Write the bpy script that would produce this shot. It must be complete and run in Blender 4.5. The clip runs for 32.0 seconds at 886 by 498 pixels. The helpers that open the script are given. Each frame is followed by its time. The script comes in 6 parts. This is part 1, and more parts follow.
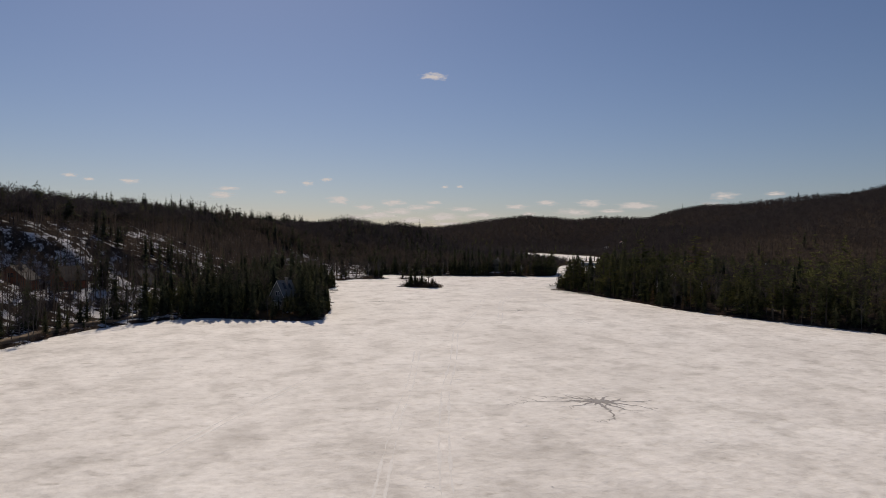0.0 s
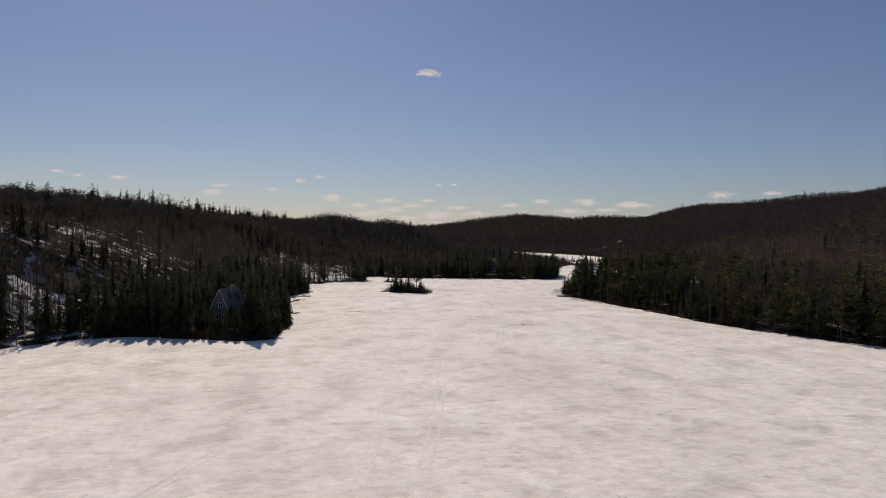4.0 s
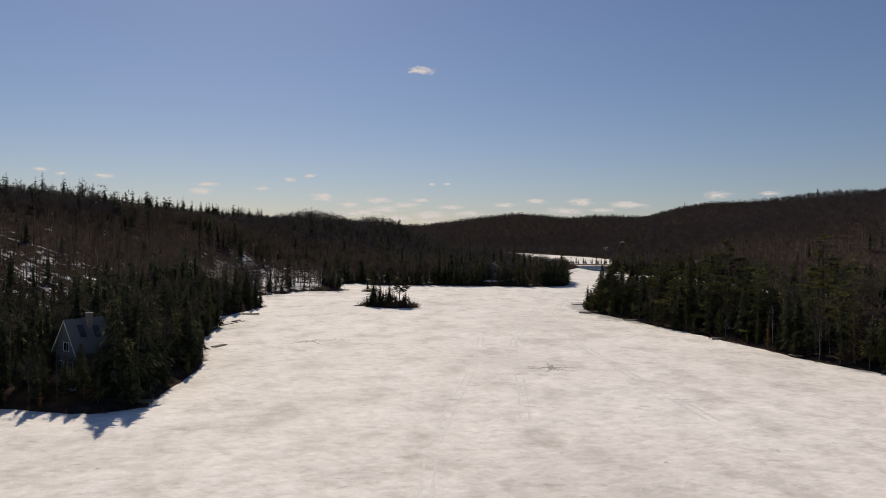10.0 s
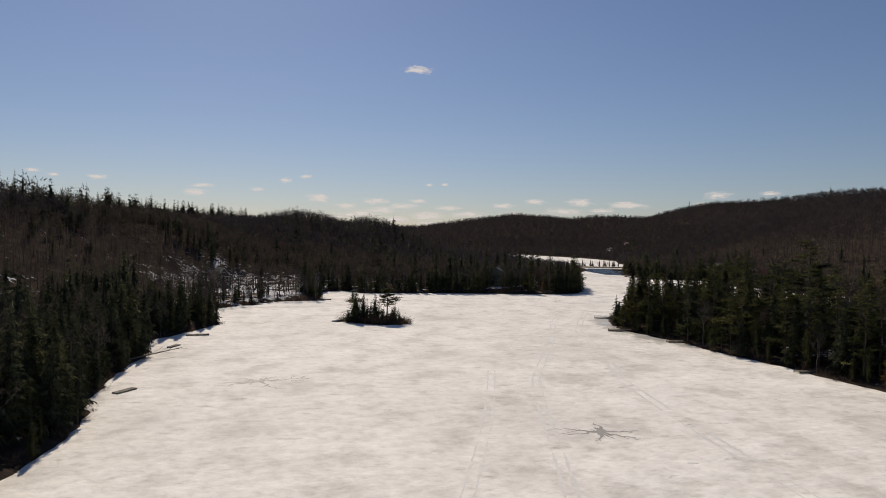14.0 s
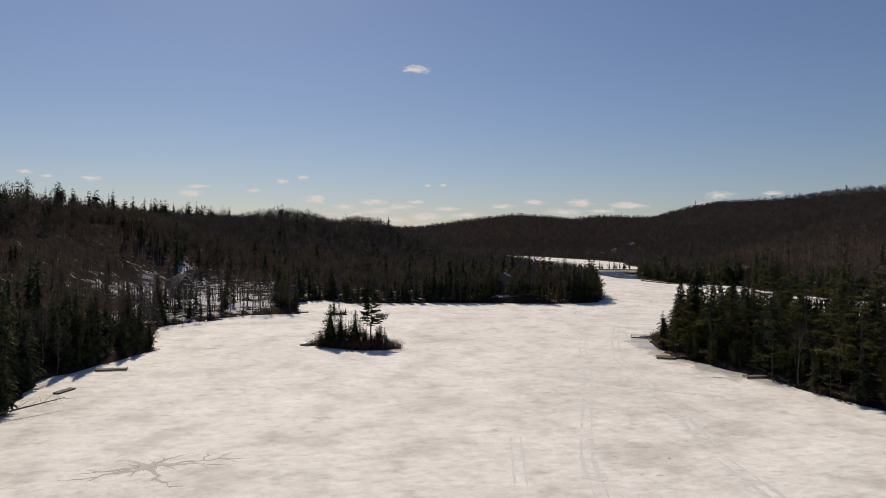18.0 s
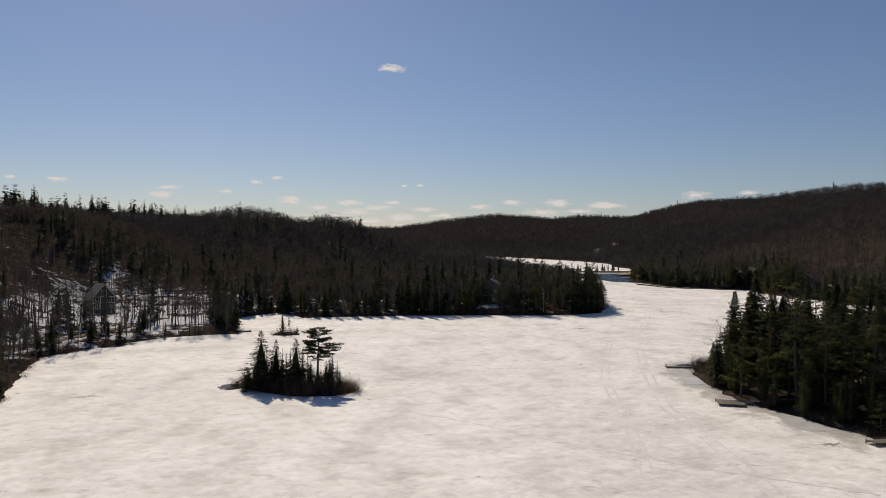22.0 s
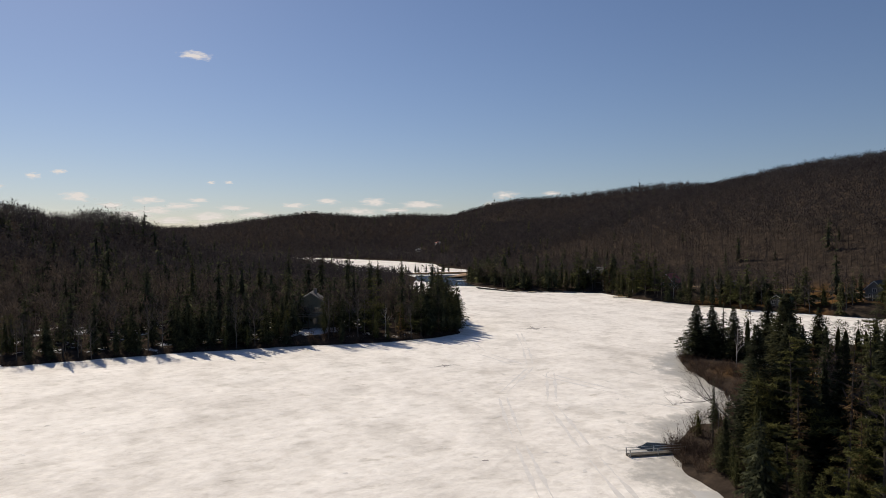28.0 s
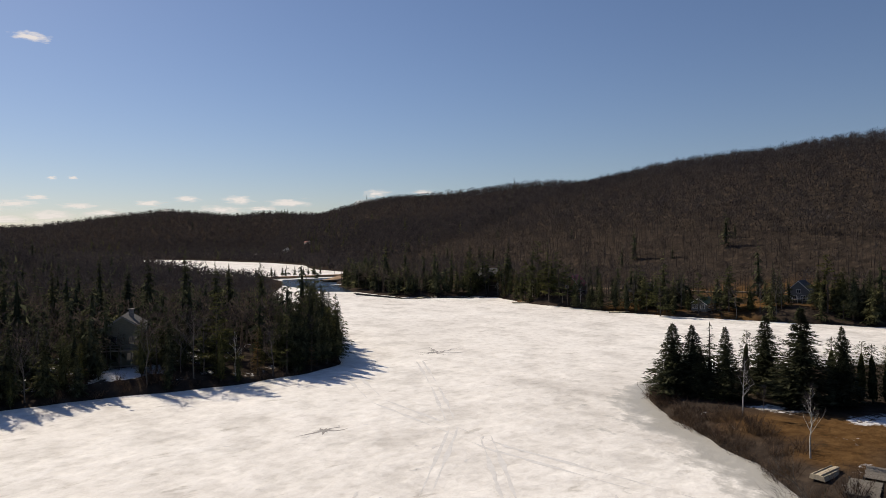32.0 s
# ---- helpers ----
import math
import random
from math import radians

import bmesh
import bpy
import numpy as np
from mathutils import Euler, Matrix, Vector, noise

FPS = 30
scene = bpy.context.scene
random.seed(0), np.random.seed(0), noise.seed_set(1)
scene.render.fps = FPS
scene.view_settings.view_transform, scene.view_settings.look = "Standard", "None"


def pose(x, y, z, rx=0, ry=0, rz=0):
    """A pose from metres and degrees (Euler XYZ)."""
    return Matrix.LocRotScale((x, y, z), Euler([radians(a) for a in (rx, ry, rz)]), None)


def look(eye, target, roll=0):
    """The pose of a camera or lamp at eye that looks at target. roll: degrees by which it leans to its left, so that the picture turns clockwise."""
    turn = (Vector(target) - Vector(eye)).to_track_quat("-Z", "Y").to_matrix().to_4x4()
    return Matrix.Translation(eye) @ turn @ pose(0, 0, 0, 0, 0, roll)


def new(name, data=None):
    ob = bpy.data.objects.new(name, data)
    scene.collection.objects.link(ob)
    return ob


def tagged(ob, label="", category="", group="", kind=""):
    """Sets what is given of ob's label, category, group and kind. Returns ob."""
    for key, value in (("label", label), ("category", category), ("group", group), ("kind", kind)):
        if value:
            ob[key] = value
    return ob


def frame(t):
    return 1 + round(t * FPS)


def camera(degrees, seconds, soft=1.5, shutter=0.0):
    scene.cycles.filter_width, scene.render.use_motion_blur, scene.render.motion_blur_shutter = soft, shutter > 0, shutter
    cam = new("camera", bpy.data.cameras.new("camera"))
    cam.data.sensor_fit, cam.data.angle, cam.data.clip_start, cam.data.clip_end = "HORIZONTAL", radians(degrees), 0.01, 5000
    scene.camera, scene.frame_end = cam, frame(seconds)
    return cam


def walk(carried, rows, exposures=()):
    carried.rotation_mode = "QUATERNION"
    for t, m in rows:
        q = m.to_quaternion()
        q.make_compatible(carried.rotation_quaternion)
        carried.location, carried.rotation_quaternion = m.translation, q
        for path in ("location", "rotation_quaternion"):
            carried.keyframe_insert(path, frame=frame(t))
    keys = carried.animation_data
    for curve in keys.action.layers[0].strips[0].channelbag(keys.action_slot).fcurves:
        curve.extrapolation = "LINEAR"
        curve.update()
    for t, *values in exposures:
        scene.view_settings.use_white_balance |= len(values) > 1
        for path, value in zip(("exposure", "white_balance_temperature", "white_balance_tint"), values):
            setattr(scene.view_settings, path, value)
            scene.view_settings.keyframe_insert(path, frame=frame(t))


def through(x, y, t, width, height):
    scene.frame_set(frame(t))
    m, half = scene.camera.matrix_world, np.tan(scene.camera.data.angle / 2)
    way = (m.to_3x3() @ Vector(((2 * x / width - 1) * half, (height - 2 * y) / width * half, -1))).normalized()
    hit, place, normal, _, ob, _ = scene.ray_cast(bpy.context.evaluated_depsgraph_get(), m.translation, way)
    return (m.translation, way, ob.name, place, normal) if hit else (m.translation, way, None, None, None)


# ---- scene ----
# t, x, y, z, pitch, roll, yaw
ROWS = [
    (0.0, 1.00, -1.67, 26.35, -0.82, -0.61, 0.58),
    (0.5, 1.33, 4.21, 26.34, -0.84, -0.65, 0.51),
    (1.0, 1.61, 10.09, 26.32, -0.86, -0.68, 0.44),
    (1.5, 1.85, 15.98, 26.31, -0.88, -0.71, 0.39),
    (2.0, 2.05, 21.86, 26.30, -0.89, -0.74, 0.33),
    (2.5, 2.22, 27.74, 26.29, -0.90, -0.77, 0.26),
    (3.0, 2.37, 33.61, 26.28, -0.91, -0.79, 0.20),
    (3.5, 2.50, 39.49, 26.27, -0.92, -0.82, 0.15),
    (5.5, 2.88, 62.97, 26.23, -0.94, -0.88, -0.08),
    (6.0, 2.96, 68.83, 26.22, -0.94, -0.89, -0.14),
    (6.5, 3.03, 74.68, 26.21, -0.94, -0.90, -0.19),
    (7.0, 3.10, 80.53, 26.20, -0.94, -0.91, -0.24),
    (7.5, 3.16, 86.38, 26.19, -0.93, -0.91, -0.29),
    (8.0, 3.23, 92.22, 26.18, -0.93, -0.92, -0.32),
    (8.5, 3.30, 98.06, 26.17, -0.92, -0.92, -0.38),
    (9.0, 3.37, 103.89, 26.15, -0.91, -0.92, -0.42),
    (9.5, 3.43, 109.72, 26.14, -0.91, -0.92, -0.45),
    (10.0, 3.50, 115.54, 26.13, -0.90, -0.91, -0.48),
    (10.5, 3.57, 121.36, 26.12, -0.89, -0.91, -0.52),
    (11.0, 3.64, 127.17, 26.11, -0.88, -0.90, -0.54),
    (11.5, 3.71, 132.98, 26.10, -0.87, -0.89, -0.58),
    (12.0, 3.78, 138.78, 26.09, -0.85, -0.88, -0.59),
    (12.5, 3.85, 144.58, 26.08, -0.84, -0.87, -0.61),
    (13.0, 3.91, 150.38, 26.07, -0.83, -0.85, -0.64),
    (13.5, 3.98, 156.17, 26.06, -0.82, -0.84, -0.66),
    (14.0, 4.05, 161.95, 26.05, -0.80, -0.82, -0.67),
    (14.5, 4.11, 167.73, 26.04, -0.79, -0.80, -0.68),
    (16.5, 4.37, 190.82, 25.99, -0.73, -0.71, -0.74),
    (17.0, 4.44, 196.58, 25.98, -0.72, -0.68, -0.76),
    (17.5, 4.51, 202.34, 25.97, -0.71, -0.66, -0.78),
    (18.0, 4.59, 208.10, 25.96, -0.70, -0.63, -0.78),
    (18.5, 4.67, 213.86, 25.95, -0.68, -0.60, -0.81),
    (19.0, 4.76, 219.61, 25.94, -0.67, -0.57, -0.84),
    (19.5, 4.86, 225.36, 25.93, -0.66, -0.54, -0.84),
    (20.0, 4.98, 231.11, 25.92, -0.65, -0.51, -0.88),
    (20.5, 5.11, 236.86, 25.91, -0.64, -0.47, -0.95),
    (21.0, 5.26, 242.61, 25.90, -0.63, -0.44, -1.08),
    (21.5, 5.44, 248.36, 25.89, -0.62, -0.40, -1.58),
    (22.0, 5.64, 254.11, 25.88, -0.61, -0.36, -2.70),
    (22.5, 5.88, 259.85, 25.87, -0.61, -0.33, -3.81),
    (23.0, 6.15, 265.60, 25.86, -0.60, -0.29, -4.94),
    (23.5, 6.47, 271.35, 25.85, -0.59, -0.25, -6.39),
    (24.0, 6.84, 277.09, 25.84, -0.59, -0.21, -7.96),
    (24.5, 7.27, 282.84, 25.82, -0.59, -0.17, -9.64),
    (26.5, 9.68, 305.84, 25.78, -0.59, 0.00, -12.99),
    (27.0, 10.51, 311.59, 25.77, -0.60, 0.05, -14.62),
    (27.5, 11.44, 317.34, 25.76, -0.61, 0.09, -16.39),
    (28.0, 12.49, 323.09, 25.75, -0.62, 0.14, -17.98),
    (28.5, 13.67, 328.85, 25.74, -0.63, 0.18, -19.80),
    (29.0, 14.98, 334.60, 25.73, -0.64, 0.23, -21.33),
    (29.5, 16.45, 340.36, 25.72, -0.65, 0.27, -22.95),
    (30.0, 18.08, 346.12, 25.71, -0.67, 0.32, -24.42),
    (30.5, 19.89, 351.88, 25.70, -0.69, 0.37, -25.97),
    (31.0, 21.90, 357.64, 25.69, -0.71, 0.42, -27.32),
    (31.5, 24.10, 363.39, 25.68, -0.73, 0.46, -28.13),
    (32.0, 26.53, 369.15, 25.66, -0.76, 0.51, -28.75),
]
cam = camera(65.7, 32.0, soft=0.65)
walk(cam, [(t, pose(x, y, z, 90 + p, r, yaw)) for t, x, y, z, p, r, yaw in ROWS],
     [(t, e, 6800, g) for t, e, g in ((0, -0.38, 13), (9, -0.22, 11.5), (17, -0.18, 10.5), (23, -0.11, 10), (28, 0.03, 10), (32, 0.14, 10))])

# ---- light ----
SUN_AZ, SUN_EL = 17.0, 40.0          # degrees left of +y, and above the horizon
world = bpy.data.worlds.new("world")
scene.world = world
world.use_nodes = True
wn, wl = world.node_tree.nodes, world.node_tree.links
sky = wn.new("ShaderNodeTexSky")
sky.sky_type, sky.sun_disc = "NISHITA", False
sky.sun_elevation, sky.sun_rotation = radians(SUN_EL), radians(-SUN_AZ)
sky.altitude, sky.air_density, sky.dust_density, sky.ozone_density = 1660, 1.28, 1.16, 3.9
tint = wn.new("ShaderNodeMix")
tint.data_type, tint.blend_type = "RGBA", "MULTIPLY"
tint.inputs[0].default_value, tint.inputs[7].default_value = 1.0, (0.965, 0.945, 1.06, 1)
wl.new(sky.outputs[0], tint.inputs[6])
wl.new(tint.outputs[2], wn["Background"].inputs[0])
wn["Background"].inputs[1].default_value = 0.063
sun = new("sun", bpy.data.lights.new("sun", "SUN"))
sun.data.energy, sun.data.angle, sun.data.color = 3.85, radians(0.53), (1.0, 0.895, 0.745)
sun.matrix_world = look((0, 0, 0), (math.sin(radians(SUN_AZ)), -math.cos(radians(SUN_AZ)), -math.tan(radians(SUN_EL))))

# ---- materials ----


def mat(name, rough=0.9, metal=0.0, spec=0.3):
    m = bpy.data.materials.new(name)
    m.use_nodes = True
    b = m.node_tree.nodes["Principled BSDF"]
    b.inputs["Roughness"].default_value, b.inputs["Metallic"].default_value = rough, metal
    b.inputs["Specular IOR Level"].default_value = spec
    return m, m.node_tree.nodes, m.node_tree.links, b


def noise_tex(n, l, scale, detail=4.0, coords="Object", stretch=None, rough=0.55):
    tc = n.new("ShaderNodeTexCoord")
    t = n.new("ShaderNodeTexNoise")
    t.inputs["Scale"].default_value, t.inputs["Detail"].default_value, t.inputs["Roughness"].default_value = scale, detail, rough
    src = tc.outputs[coords]
    if stretch:
        mp = n.new("ShaderNodeMapping")
        mp.inputs["Scale"].default_value = stretch[:3]
        if len(stretch) > 3:
            mp.inputs["Rotation"].default_value = (0, 0, radians(stretch[3]))
        l.new(src, mp.inputs[0])
        src = mp.outputs[0]
    l.new(src, t.inputs["Vector"])
    return t.outputs["Fac"]


def ramp(n, l, fac, *stops):
    r = n.new("ShaderNodeValToRGB")
    while len(r.color_ramp.elements) < len(stops):
        r.color_ramp.elements.new(0.5)
    for e, (p, c) in zip(r.color_ramp.elements, stops):
        e.position, e.color = p, (*c, 1) if len(c) == 3 else c
    l.new(fac, r.inputs[0])
    return r.outputs[0]


def mix(n, l, fac, a, b, kind="MIX"):
    m = n.new("ShaderNodeMix")
    m.data_type, m.blend_type = "RGBA", kind
    for s, v in ((m.inputs[0], fac), (m.inputs[6], a), (m.inputs[7], b)):
        if hasattr(v, "links") or hasattr(v, "is_linked"):
            l.new(v, s)
        else:
            s.default_value = v if not isinstance(v, tuple) else (*v, 1)
    return m.outputs[2]


def bump(n, l, b, fac, strength, distance):
    bp = n.new("ShaderNodeBump")
    bp.inputs["Strength"].default_value, bp.inputs["Distance"].default_value = strength, distance
    l.new(fac, bp.inputs["Height"])
    l.new(bp.outputs[0], b.inputs["Normal"])
    return bp


def plain(name, a, b, scale=3.0, rough=0.85, metal=0.0, relief=0.0, stretch=None, spec=0.3, spread=0.0):
    """A material that wanders between two colours, with relief in metres."""
    m, n, l, p = mat(name, rough, metal, spec)
    f = noise_tex(n, l, scale, 5, "Object", stretch)
    c = ramp(n, l, f, (0.3, a), (0.7, b))
    if spread:
        oi = n.new("ShaderNodeObjectInfo")
        v = ramp(n, l, oi.outputs["Random"], (0.0, (1 - spread,) * 3), (1.0, (1 + spread,) * 3))
        c = mix(n, l, 1.0, c, v, "MULTIPLY")
    l.new(c, p.inputs["Base Color"])
    if relief:
        bump(n, l, p, f, 1.0, relief)
    return m


def leafy(name, a, b, scale=0.28, through=0.25, island=0.45):
    """Foliage: differs from leaf to leaf and tree to tree, and lets some light through."""
    m, n, l, p = mat(name, 1.0, 0, 0.0)
    geo, oi = n.new("ShaderNodeNewGeometry"), n.new("ShaderNodeObjectInfo")
    c = ramp(n, l, noise_tex(n, l, scale, 5), (0.32, a), (0.68, b))
    v = ramp(n, l, geo.outputs["Random Per Island"], (0.0, (1 - island,) * 3), (1.0, (1 + island,) * 3))
    c = mix(n, l, 1.0, c, v, "MULTIPLY")
    v = ramp(n, l, oi.outputs["Random"], (0.0, (0.80, 0.84, 0.90)), (0.5, (1.0, 1.0, 1.0)), (1.0, (1.18, 1.12, 0.98)))
    c = mix(n, l, 1.0, c, v, "MULTIPLY")
    v = ramp(n, l, noise_tex(n, l, 0.13, 2), (0.34, (0.60, 0.61, 0.64)), (0.50, (1.0, 1.0, 1.0)), (0.66, (1.48, 1.40, 1.25)))
    c = mix(n, l, 1.0, c, v, "MULTIPLY")
    l.new(c, p.inputs["Base Color"])
    tr, ms = n.new("ShaderNodeBsdfTranslucent"), n.new("ShaderNodeMixShader")
    l.new(c, tr.inputs[0])
    ms.inputs[0].default_value = through
    l.new(p.outputs[0], ms.inputs[1])
    l.new(tr.outputs[0], ms.inputs[2])
    l.new(ms.outputs[0], n["Material Output"].inputs[0])
    return m


SPRUCE = leafy("spruce_needles", (0.056, 0.062, 0.038), (0.112, 0.117, 0.068), through=0.40)
PINE = leafy("pine_needles", (0.070, 0.078, 0.036), (0.145, 0.150, 0.068), through=0.46)
CEDAR = leafy("cedar_leaves", (0.056, 0.060, 0.028), (0.104, 0.105, 0.048), through=0.3)
LARCH = leafy("larch_twigs", (0.11, 0.075, 0.040), (0.17, 0.115, 0.06), through=0.15)
TWIG = leafy("bare_twigs", (0.058, 0.050, 0.050), (0.092, 0.080, 0.079), through=0.30, island=0.18)
BRUSH = leafy("brush_twigs", (0.085, 0.060, 0.046), (0.155, 0.110, 0.082), through=0.2)
BARK = plain("bark", (0.045, 0.036, 0.030), (0.10, 0.085, 0.072), 4, 0.95, relief=0.02, stretch=(6, 6, 1))
GREYBARK = plain("grey_bark", (0.070, 0.063, 0.057), (0.14, 0.128, 0.117), 3, 0.95, relief=0.01, stretch=(5, 5, 1))
BIRCH = plain("birch_bark", (0.30, 0.28, 0.25), (0.62, 0.60, 0.56), 3, 0.8, relief=0.004, stretch=(1, 1, 4))

# forest floor: leaf litter, dead grass and old snow
GROUND, n, l, p = mat("forest_floor", 1.0, 0, 0.0)
litter = ramp(n, l, noise_tex(n, l, 0.35, 8), (0.3, (0.026, 0.021, 0.018)), (0.55, (0.055, 0.043, 0.035)), (0.75, (0.105, 0.079, 0.059)))
vcol = n.new("ShaderNodeAttribute")
vcol.attribute_name = "snow"
snowy = n.new("ShaderNodeMath")
snowy.operation = "ADD"
l.new(noise_tex(n, l, 0.16, 9, rough=0.78), snowy.inputs[0])
l.new(vcol.outputs["Fac"], snowy.inputs[1])
snow_mask = ramp(n, l, snowy.outputs[0], (0.60, (0, 0, 0)), (0.64, (1, 1, 1)))
acol = n.new("ShaderNodeAttribute")
acol.attribute_name = "grass"
lawn = ramp(n, l, noise_tex(n, l, 0.45, 9, rough=0.7), (0.3, (0.045, 0.032, 0.016)), (0.42, (0.095, 0.052, 0.022)), (0.7, (0.18, 0.105, 0.045)))
litter = mix(n, l, acol.outputs["Fac"], litter, lawn)
l.new(mix(n, l, snow_mask, litter, (0.66, 0.66, 0.68)), p.inputs["Base Color"])
bump(n, l, p, noise_tex(n, l, 1.3, 8), 0.8, 0.3)

# old snow on the lake: wind-packed, with damp grey patches and faint streaks
ICE, n, l, p = mat("lake_snow", 0.80, 0, 0.15)
broad = noise_tex(n, l, 0.030, 5, stretch=(1.0, 0.8, 1.0, -25), rough=0.58)
patch = noise_tex(n, l, 0.12, 8, stretch=(1.0, 0.75, 1.0, -20), rough=0.56)
fine = noise_tex(n, l, 0.95, 7, stretch=(0.8, 1.0, 1.0, -14), rough=0.66)
c = ramp(n, l, broad, (0.34, (0.80, 0.772, 0.735)), (0.50, (0.90, 0.872, 0.832)), (0.66, (0.93, 0.908, 0.872)))
g = ramp(n, l, patch, (0.34, (0.80, 0.793, 0.785)), (0.42, (0.88, 0.876, 0.87)), (0.47, (0.965, 0.963, 0.96)), (0.56, (1.0, 1.0, 1.0)), (0.62, (1.05, 1.05, 1.05)))
c = mix(n, l, 1.0, c, g, "MULTIPLY")
g = ramp(n, l, fine, (0.34, (0.89, 0.885, 0.878)), (0.46, (0.97, 0.968, 0.965)), (0.54, (1.0, 1.0, 1.0)), (0.64, (1.04, 1.04, 1.04)))
c = mix(n, l, 1.0, c, g, "MULTIPLY")
mid = noise_tex(n, l, 0.42, 7, stretch=(0.85, 1.0, 1.0, -24), rough=0.62)
g = ramp(n, l, mid, (0.36, (0.86, 0.853, 0.845)), (0.45, (0.955, 0.952, 0.948)), (0.52, (1.0, 1.0, 1.0)), (0.62, (1.045, 1.045, 1.045)))
c = mix(n, l, 1.0, c, g, "MULTIPLY")
spots = noise_tex(n, l, 0.30, 6, stretch=(0.6, 1.3, 1.0, -10), rough=0.6)
g = ramp(n, l, spots, (0.30, (0.74, 0.73, 0.715)), (0.345, (0.90, 0.893, 0.885)), (0.39, (1.0, 1.0, 1.0)))
c = mix(n, l, 1.0, c, g, "MULTIPLY")
dcol = n.new("ShaderNodeAttribute")
dcol.attribute_name = "damp"
dsum = n.new("ShaderNodeMath")
l.new(dcol.outputs["Fac"], dsum.inputs[0])
l.new(noise_tex(n, l, 0.30, 9, stretch=(1.0, 0.7, 1.0, -20), rough=0.72), dsum.inputs[1])
damp = ramp(n, l, dsum.outputs[0], (0.66, (0, 0, 0)), (0.72, (0.5, 0.5, 0.5)), (0.86, (1, 1, 1)))
c = mix(n, l, damp, c, (0.47, 0.458, 0.425))
l.new(c, p.inputs["Base Color"])
l.new(ramp(n, l, damp, (0.0, (0.80,) * 3), (1.0, (0.36,) * 3)), p.inputs["Roughness"])
relief = n.new("ShaderNodeMath")
relief.operation, relief.inputs[1].default_value = "MULTIPLY_ADD", 0.40
l.new(mid, relief.inputs[0])
l.new(patch, relief.inputs[2])
bump(n, l, p, relief.outputs[0], 0.8, 0.6)
SLUSH = plain("wet_slush", (0.27, 0.255, 0.24), (0.40, 0.38, 0.36), 0.8, 0.6, spec=0.3)
GREYICE = plain("grey_ice", (0.48, 0.475, 0.455), (0.66, 0.65, 0.625), 0.35, 0.35, spec=0.5)
SNOW = plain("snow", (0.66, 0.66, 0.66), (0.80, 0.80, 0.80), 0.8, 0.8, relief=0.05)
WATER, n, l, p = mat("open_water", 0.12, 0, 0.28)
p.inputs["Base Color"].default_value = (0.012, 0.018, 0.024, 1)
bump(n, l, p, noise_tex(n, l, 1.2, 4), 1.0, 0.5)

# ---- ground ----


TABLES = {}


def fbm(x, y, scale, octaves=4, seed=0):
    """Smooth value noise on arrays, about -1 to 1."""
    if seed not in TABLES:
        TABLES[seed] = np.random.RandomState(seed).rand(256, 256)
    table = TABLES[seed]
    out, amp, tot = np.zeros_like(x, dtype=float), 1.0, 0.0
    for o in range(octaves):
        u, v = x / scale + 13.7 * o, y / scale + 7.1 * o
        i, j = np.floor(u).astype(int), np.floor(v).astype(int)
        a, b = u - i, v - j
        a, b = a * a * (3 - 2 * a), b * b * (3 - 2 * b)
        t = lambda p, q: table[p % 256, q % 256]
        out += amp * ((t(i, j) * (1 - a) + t(i + 1, j) * a) * (1 - b) + (t(i, j + 1) * (1 - a) + t(i + 1, j + 1) * a) * b)
        tot += amp
        amp, scale = amp * 0.5, scale * 0.5
    return out / tot * 2 - 1


LAKE = [(-110, -260), (-108, 60), (-101, 153), (-101, 166), (-100, 181), (-95, 200), (-88, 212), (-77, 219), (-67, 217), (-58, 217),
        (-47, 213), (-40, 219), (-41, 235), (-43, 255), (-50, 272), (-55, 290), (-58, 310), (-66, 334), (-62, 347), (-59, 366),
        (-75, 407), (-66, 427), (-57, 441), (-41, 446), (-46, 462), (-52, 485), (-42, 503), (-30, 486), (-12, 490), (4, 493),
        (35, 495), (50, 494), (68, 498), (75.5, 502.5), (81.5, 518), (87, 550), (98, 620), (114, 700), (138, 765), (150, 815),
        (135, 850), (110, 980), (95, 1200), (112, 1480), (128, 1490), (175, 1400), (209, 1294), (240, 1180), (247, 1080), (222, 975),
        (228, 888), (206, 832), (186, 824), (178, 790), (160, 735), (152, 690), (158, 647), (177, 638), (194, 630), (187, 590),
        (194, 550), (200, 530), (215, 500), (227, 478), (262, 452), (255, 428), (220, 432), (170, 446), (137, 458), (118, 457),
        (109, 451), (101, 438), (96, 424), (90, 411), (82, 405), (74, 402), (66, 396), (61, 386), (60, 375), (59, 365),
        (63, 354), (68, 340), (72, 325), (79, 303), (83, 285), (88, 265), (101, 240), (113, 223), (128, 198), (150, 120), (160, -260)]
ISLE = [(-26, 378), (-21, 373), (-15, 369), (-9, 368.5), (-4, 370), (-3, 374), (-6, 379), (-14, 382), (-22, 382)]
ISLET = [(-33, 444), (-29, 442), (-25, 443), (-24, 446), (-27, 449), (-32, 448)]


